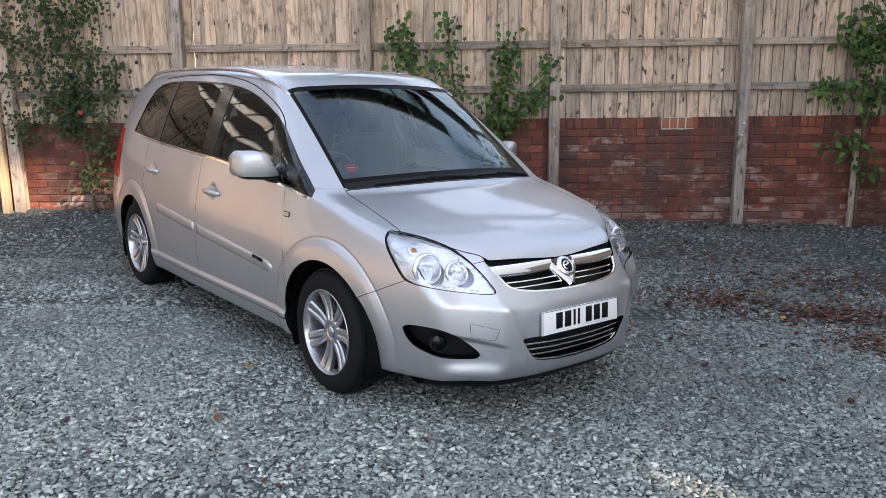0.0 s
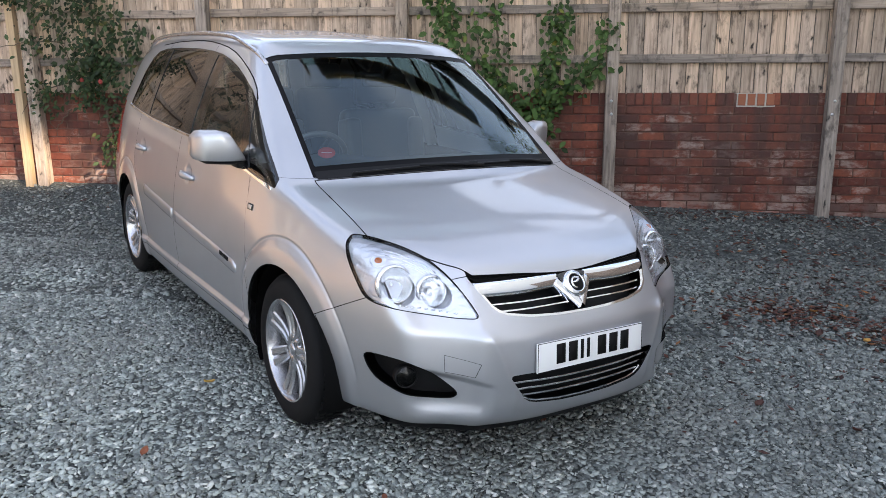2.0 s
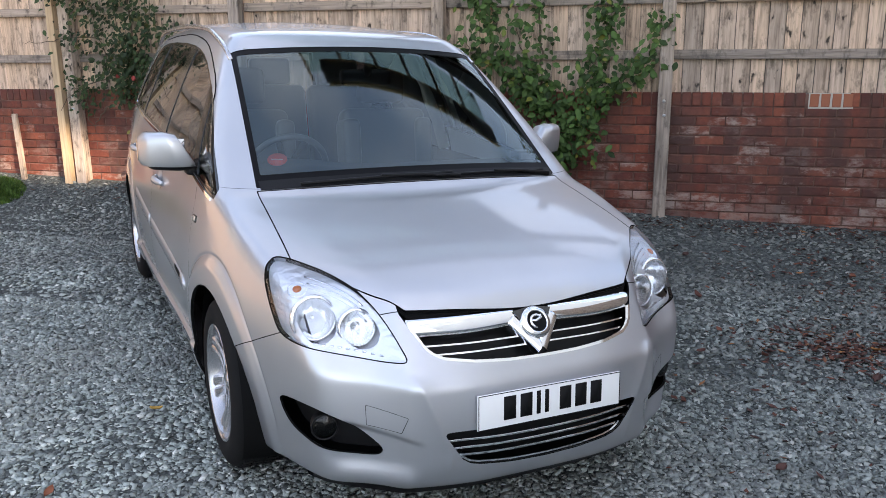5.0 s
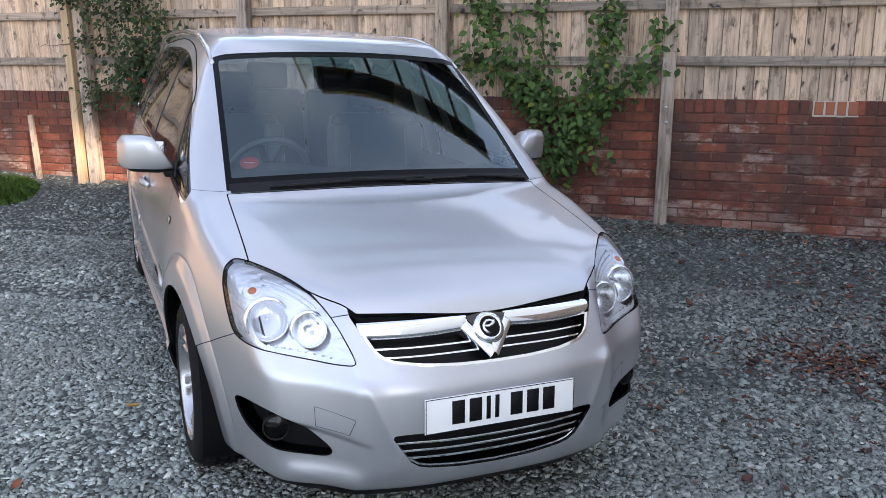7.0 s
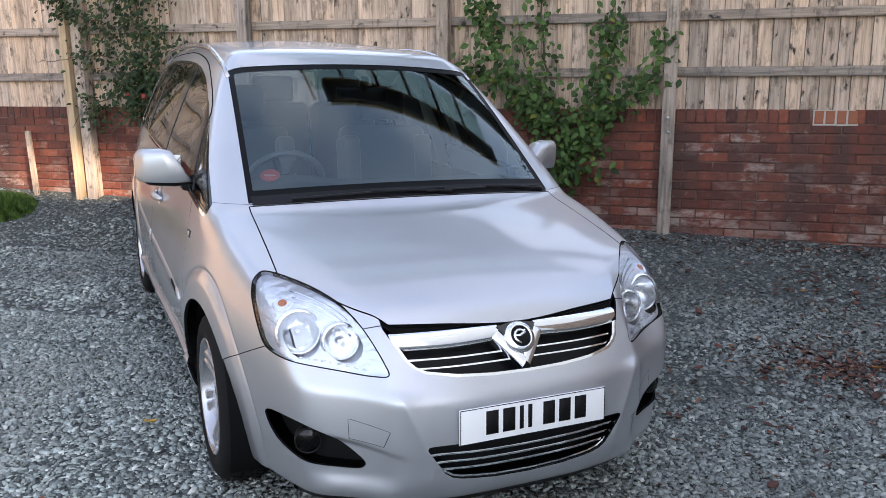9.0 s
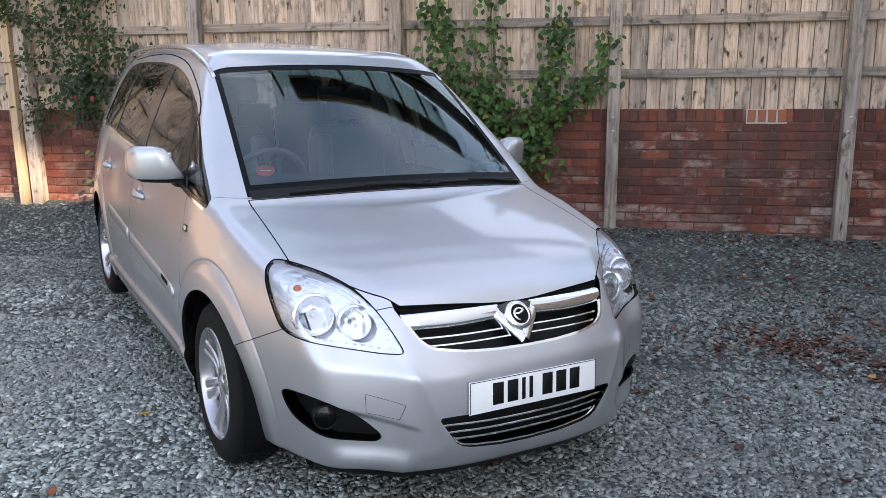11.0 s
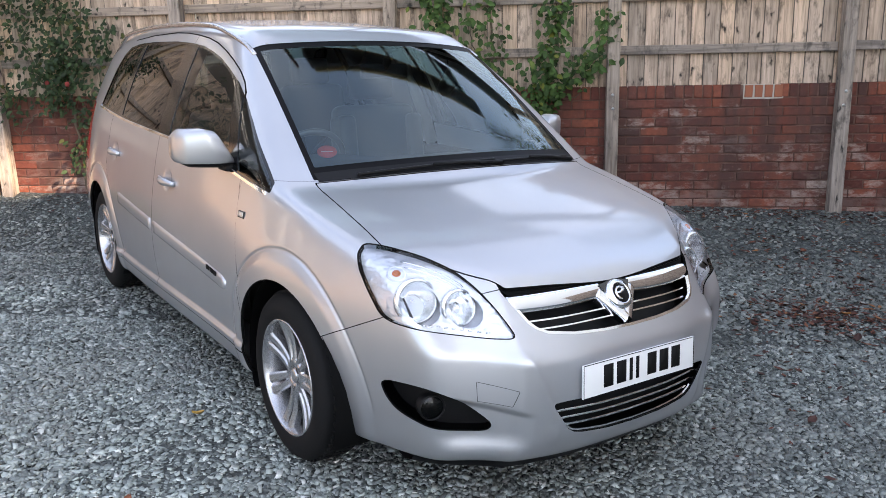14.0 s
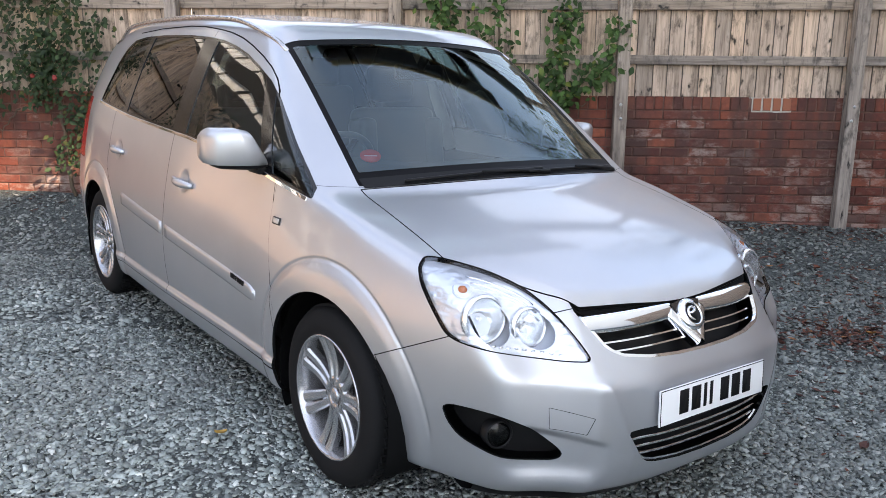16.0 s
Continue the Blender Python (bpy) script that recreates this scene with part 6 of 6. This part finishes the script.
def build_litter():
    r = random.Random(8)
    meshes = []
    for i in range(5):
        me = bpy.data.meshes.new("fallen_leaf")
        b = dead_leaf_bm(0.032 + 0.007 * i, 0.35 + 0.12 * i)
        b.to_mesh(me)
        b.free()
        me.shade_smooth()
        me.materials.append(DEAD)
        meshes.append(me)

    def drop(x, y, me, label="curled brown fallen leaf on the chippings"):
        ob = new("fallen_leaf", me)
        ob.matrix_basis = pose(x, y, float(ground_z(x, y)) + 0.016, r.uniform(-20, 20), r.uniform(-20, 20), r.uniform(0, 360))
        tagged(ob, label, "fallen leaf", "fallen leaves")
    yellow = meshes[3].copy()
    yellow.materials[0] = material("yellow_leaf", (0.46, 0.27, 0.06), 0.7)
    drop(-1.104, -0.266, yellow, "curled yellow fallen leaf on the chippings")
    drop(-1.076, -0.943, meshes[2])
    for i in range(34):
        drop(r.uniform(0.9, 3.4), r.uniform(-0.9, 3.0), r.choice(meshes))
    for i in range(6):
        drop(r.uniform(-3.2, 0.6), r.uniform(-2.0, -0.5), r.choice(meshes[:3]))
    # drifts of small red-brown litter
    verts, faces = [], []
    for cx, cy, sx, sy, n in ((1.85, 1.40, 0.22, 0.13, 240), (2.62, 1.10, 0.30, 0.14, 330), (2.65, 0.48, 0.26, 0.15, 240), (2.8, 1.85, 0.45, 0.22, 200), (1.5, 0.55, 0.5, 0.4, 60), (2.2, 2.6, 0.5, 0.25, 110), (2.2, 3.45, 0.9, 0.12, 160), (-1.5, 3.5, 2.0, 0.12, 120)):
        for _ in range(2 * n):
            x, y = r.gauss(cx, sx), min(3.62, r.gauss(cy, sy))
            s, a = r.uniform(0.012, 0.034), r.uniform(0, 6.28)
            z = float(ground_z(x, y)) + r.uniform(0.010, 0.020)
            k = len(verts)
            d, e = Vector((math.cos(a), math.sin(a), r.uniform(-0.3, 0.3))) * s, Vector((-math.sin(a), math.cos(a), r.uniform(-0.3, 0.3))) * s * 0.4
            p = Vector((x, y, z))
            verts += [tuple(p - d), tuple(p + e), tuple(p + d), tuple(p - e), tuple(p + Vector((0, 0, -0.25 * s)))]
            faces += [(k, k + 4, k + 1), (k + 1, k + 4, k + 2), (k + 2, k + 4, k + 3), (k + 3, k + 4, k)]
    me = bpy.data.meshes.new("leaf_litter")
    me.from_pydata(verts, [], faces)
    tagged(part_of("leaf_litter", me, DEAD_JOINED, None), "drifts of small red-brown dead leaves on the chippings", "leaf litter", kind="stuff")
    # low tuft of grass at the drive's edge
    verts, faces = [], []
    for _ in range(5200):
        a, q = r.uniform(0, 6.28), math.sqrt(r.random())
        x, y = -5.20 + 0.44 * q * math.cos(a), 3.22 + 0.34 * q * math.sin(a)
        h = 0.13 * (1.1 - q * q) * r.uniform(0.5, 1.2) + 0.02
        p = Vector((x, y, float(ground_z(x, y))))
        d = Vector((r.gauss(0, 0.35), r.gauss(0, 0.35), 1)).normalized() * h
        w = Vector((math.cos(a * 7), math.sin(a * 7), 0)) * 0.004
        k = len(verts)
        verts += [tuple(p - w), tuple(p + w), tuple(p + d * 0.6 + w * 0.6), tuple(p + d * 0.6 - w * 0.6), tuple(p + d + Vector((d.x, d.y, 0)) * 0.4)]
        faces += [(k, k + 1, k + 2, k + 3), (k + 3, k + 2, k + 4)]
    me = bpy.data.meshes.new("grass_tuft")
    me.from_pydata(verts, [], faces)
    tagged(part_of("grass_tuft", me, GRASS, None), "low mossy tuft of green grass at the drive edge", "grass", kind="stuff")


# ---------------------------------------------------------------- out of sight: what shows in paint and glass, and screens added for shade
RENDER_WALL = material("pale_render", (0.82, 0.80, 0.76), 0.9)
bump(RENDER_WALL, noise_at(RENDER_WALL, position(RENDER_WALL), 40.0), 0.4, 0.01)
TAN = material("tan_brick", (0.36, 0.23, 0.16), 0.9)
link(TAN, ramp(TAN, noise_at(TAN, position(TAN), 1.2), [(0.3, (0.34, 0.236, 0.172)), (0.7, (0.43, 0.310, 0.230))]), shader(TAN).inputs["Base Color"])
SHEET = glass("roof_sheet", (0.70, 0.80, 0.75), ior=1.3)
FASCIA = material("ochre_fascia", (0.24, 0.17, 0.07), 0.6)
ROOF_TILE = material("dark_roof_tile", (0.022, 0.021, 0.021), 0.8)
WHITE = material("white_frame", (0.80, 0.80, 0.78), 0.4)
PANE = material("dark_pane", (0.05, 0.06, 0.07), 0.05)


def build_surroundings():
    east = thing("sun_screen_east", pose(0, 0, 0), "tall pale unseen screen added to block and shape the sun", "wall", kind="structure")
    bm = bmesh.new()
    # unseen sun blocker; its slanting slot and small hole shape the sun patches
    for pts in (((-8.5, -0.4), (-6.3, -0.4), (-6.3, 14.4), (-8.5, 14.4)), ((-6.3, -0.4), (-6.0, -0.4), (-6.0, 4.28), (-6.3, 4.22)), ((-6.3, 4.72), (-6.0, 4.66), (-6.0, 14.4), (-6.3, 14.4)), ((-4.3, -0.4), (3.0, -0.4), (3.0, 14.4), (-4.3, 14.4)),
                ((-6.0, -0.4), (-4.3, -0.4), (-4.3, 7.85), (-6.0, 9.52)), ((-6.0, 9.95), (-4.3, 8.28), (-4.3, 14.4), (-6.0, 14.4))):
        face = bm.faces.new([bm.verts.new((7.05, y, z)) for y, z in pts])
        deep = bmesh.ops.extrude_face_region(bm, geom=[face])["geom"]
        bmesh.ops.translate(bm, verts=[v for v in deep if isinstance(v, bmesh.types.BMVert)], vec=(0.3, 0, 0))
    bmesh.ops.recalc_face_normals(bm, faces=bm.faces)
    part("render_face", bm, RENDER_WALL, east, smooth=False)
    # Unseen screen, added to keep sky light off the right of the drive.
    side = thing("side_screen", pose(0, 0, 0), "plain timber screen, unseen, added to dim the drive's right side", "fence", kind="structure")
    bm = bmesh.new()
    box(bm, (0.05, 5.4, 3.0), pose(4.45, 0.95, 1.3))
    part("boarding", bm, BOARD, side, smooth=False)
    west = thing("wall_west", pose(0, 0, 0), "tan brick house wall with white-framed glazing across the drive", "wall", kind="structure")
    bm = bmesh.new()
    box(bm, (0.3, 28.0, 3.6), pose(-13.0, 3.0, 1.6))
    part("brick_face", bm, TAN, west, smooth=False)
    bm = bmesh.new()
    box(bm, (0.2, 15.0, 6.0), pose(-14.6, -3.6, 5.4, 0, -38, 0))
    part("tiled_roof", bm, ROOF_TILE, west, smooth=False)
    # a steep gable whose dark boarding leaves two slanting glazed strips
    gable = pose(-13.0, 7.8, 5.75, 22.3, 0, 0)
    for dz, h in ((-2.14, 4.0), (0.34, 0.46), (2.41, 3.0)):
        bm = bmesh.new()
        box(bm, (0.15, 14.0, h), None)
        part("gable_boarding", bm, ROOF_TILE, west, smooth=False, m=gable @ pose(0, 1.0, dz))
    for dz, h in ((-0.015, 0.25), (0.74, 0.34)):
        for k in range(9):
            bm = bmesh.new()
            box(bm, (0.10, 0.07, h), None)
            part("glazing_bar", bm, ROOF_TILE, west, smooth=False, m=gable @ pose(0, -3.0 + 0.85 * k, dz))
        bm = bmesh.new()
        box(bm, (0.006, 14.0, h), None)
        part("glazed_strip", bm, WHITE, west, smooth=False, m=gable @ pose(0, 1.0, dz))
    for i in range(5):
        yy = -1.6 + 1.25 * i
        bm = bmesh.new()
        box(bm, (0.05, 1.05, 1.5), pose(-12.82, yy, 2.3))
        part("pane", bm, PANE, west, smooth=False)
        bm = bmesh.new()
        for dy, dz, w, h in ((-0.56, 0, 0.09, 1.7), (0.56, 0, 0.09, 1.7), (0, 0.8, 1.2, 0.10), (0, -0.8, 1.2, 0.10), (0, 0.25, 1.1, 0.06)):
            box(bm, (0.10, w, h), pose(-12.80, yy + dy, 2.3 + dz))
        part("window_frame", bm, WHITE, west, smooth=False)
    # a glazed lean-to roof that runs askew over the fence
    slant = pose(0, 0, 0, 0, 0, 45)
    roof = thing("canopy", slant, "glazed lean-to roof beyond the fence with dark beam and ochre gutter", "canopy", kind="structure")
    for i in range(2, 8):
        for v0, v1 in ((1.72, 2.36), (2.80, 4.60)):
            bm = bmesh.new()
            box(bm, (0.59, v1 - v0, 0.012), pose(-0.44 + 0.62 * i, (v0 + v1) / 2, 4.62))
            part("roof_sheet", bm, SHEET, roof, "greenish translucent sheet", smooth=False)
        bm = bmesh.new()
        box(bm, (0.035, 3.0, 0.06), pose(-0.75 + 0.62 * i, 3.10, 4.58))
        part("rafter", bm, RAIL, roof, smooth=False)
    for v, w, u1 in ((1.66, 0.20, 4.2), (2.62, 0.40, 6.4)):
        bm = bmesh.new()
        box(bm, (u1 - 0.7, w, 0.16), pose((u1 + 0.7) / 2, v, 4.52))
        part("beam", bm, ROOF_TILE, roof, smooth=False)
    for v, h in ((1.50, 0.10), (1.78, 0.05)):
        bm = bmesh.new()
        box(bm, (3.5, 0.04, h), pose(2.45, v, 4.46))
        part("gutter", bm, FASCIA, roof, "ochre gutter board", smooth=False)
    for u, v in ((2.9, 4.5), (6.2, 2.6), (5.4, 4.5)):
        bm = bmesh.new()
        box(bm, (0.12, 0.12, 4.8), pose(u, v, 2.15))
        part("canopy_post", bm, POST, roof, smooth=False)
    # Unseen, added to cover the bright horizon that the bumper would mirror.
    south = thing("south_screen", pose(0, 0, 0), "pale unseen screen added behind the drive to dim reflections", "wall", kind="structure")
    bm = bmesh.new()
    box(bm, (34.0, 0.3, 2.4), pose(-4.0, -13.5, 0.8))
    part("render_face", bm, RENDER_WALL, south, smooth=False)
    # tan paving, out of view, added to warm the reflections in the car's side
    xs, ys = np.linspace(-12.8, -7.7, 12), np.linspace(-10, 10, 30)
    X, Y = np.meshgrid(xs, ys, indexing="ij")
    v = np.stack([X.ravel(), Y.ravel(), (ground_z(X, Y) + 0.012).ravel()], 1)
    i = np.arange(X.size).reshape(X.shape)
    f = np.stack([i[:-1, :-1].ravel(), i[1:, :-1].ravel(), i[1:, 1:].ravel(), i[:-1, 1:].ravel()], 1)
    tagged(part_of("pavement", arrays_to_mesh("pavement", v, f), TAN, None), "tan paving across the drive, unseen, added for warm reflections", "paving", kind="structure")


build_surroundings()
build_plants()
build_stakes()
build_litter()
build_fence()
build_wall()
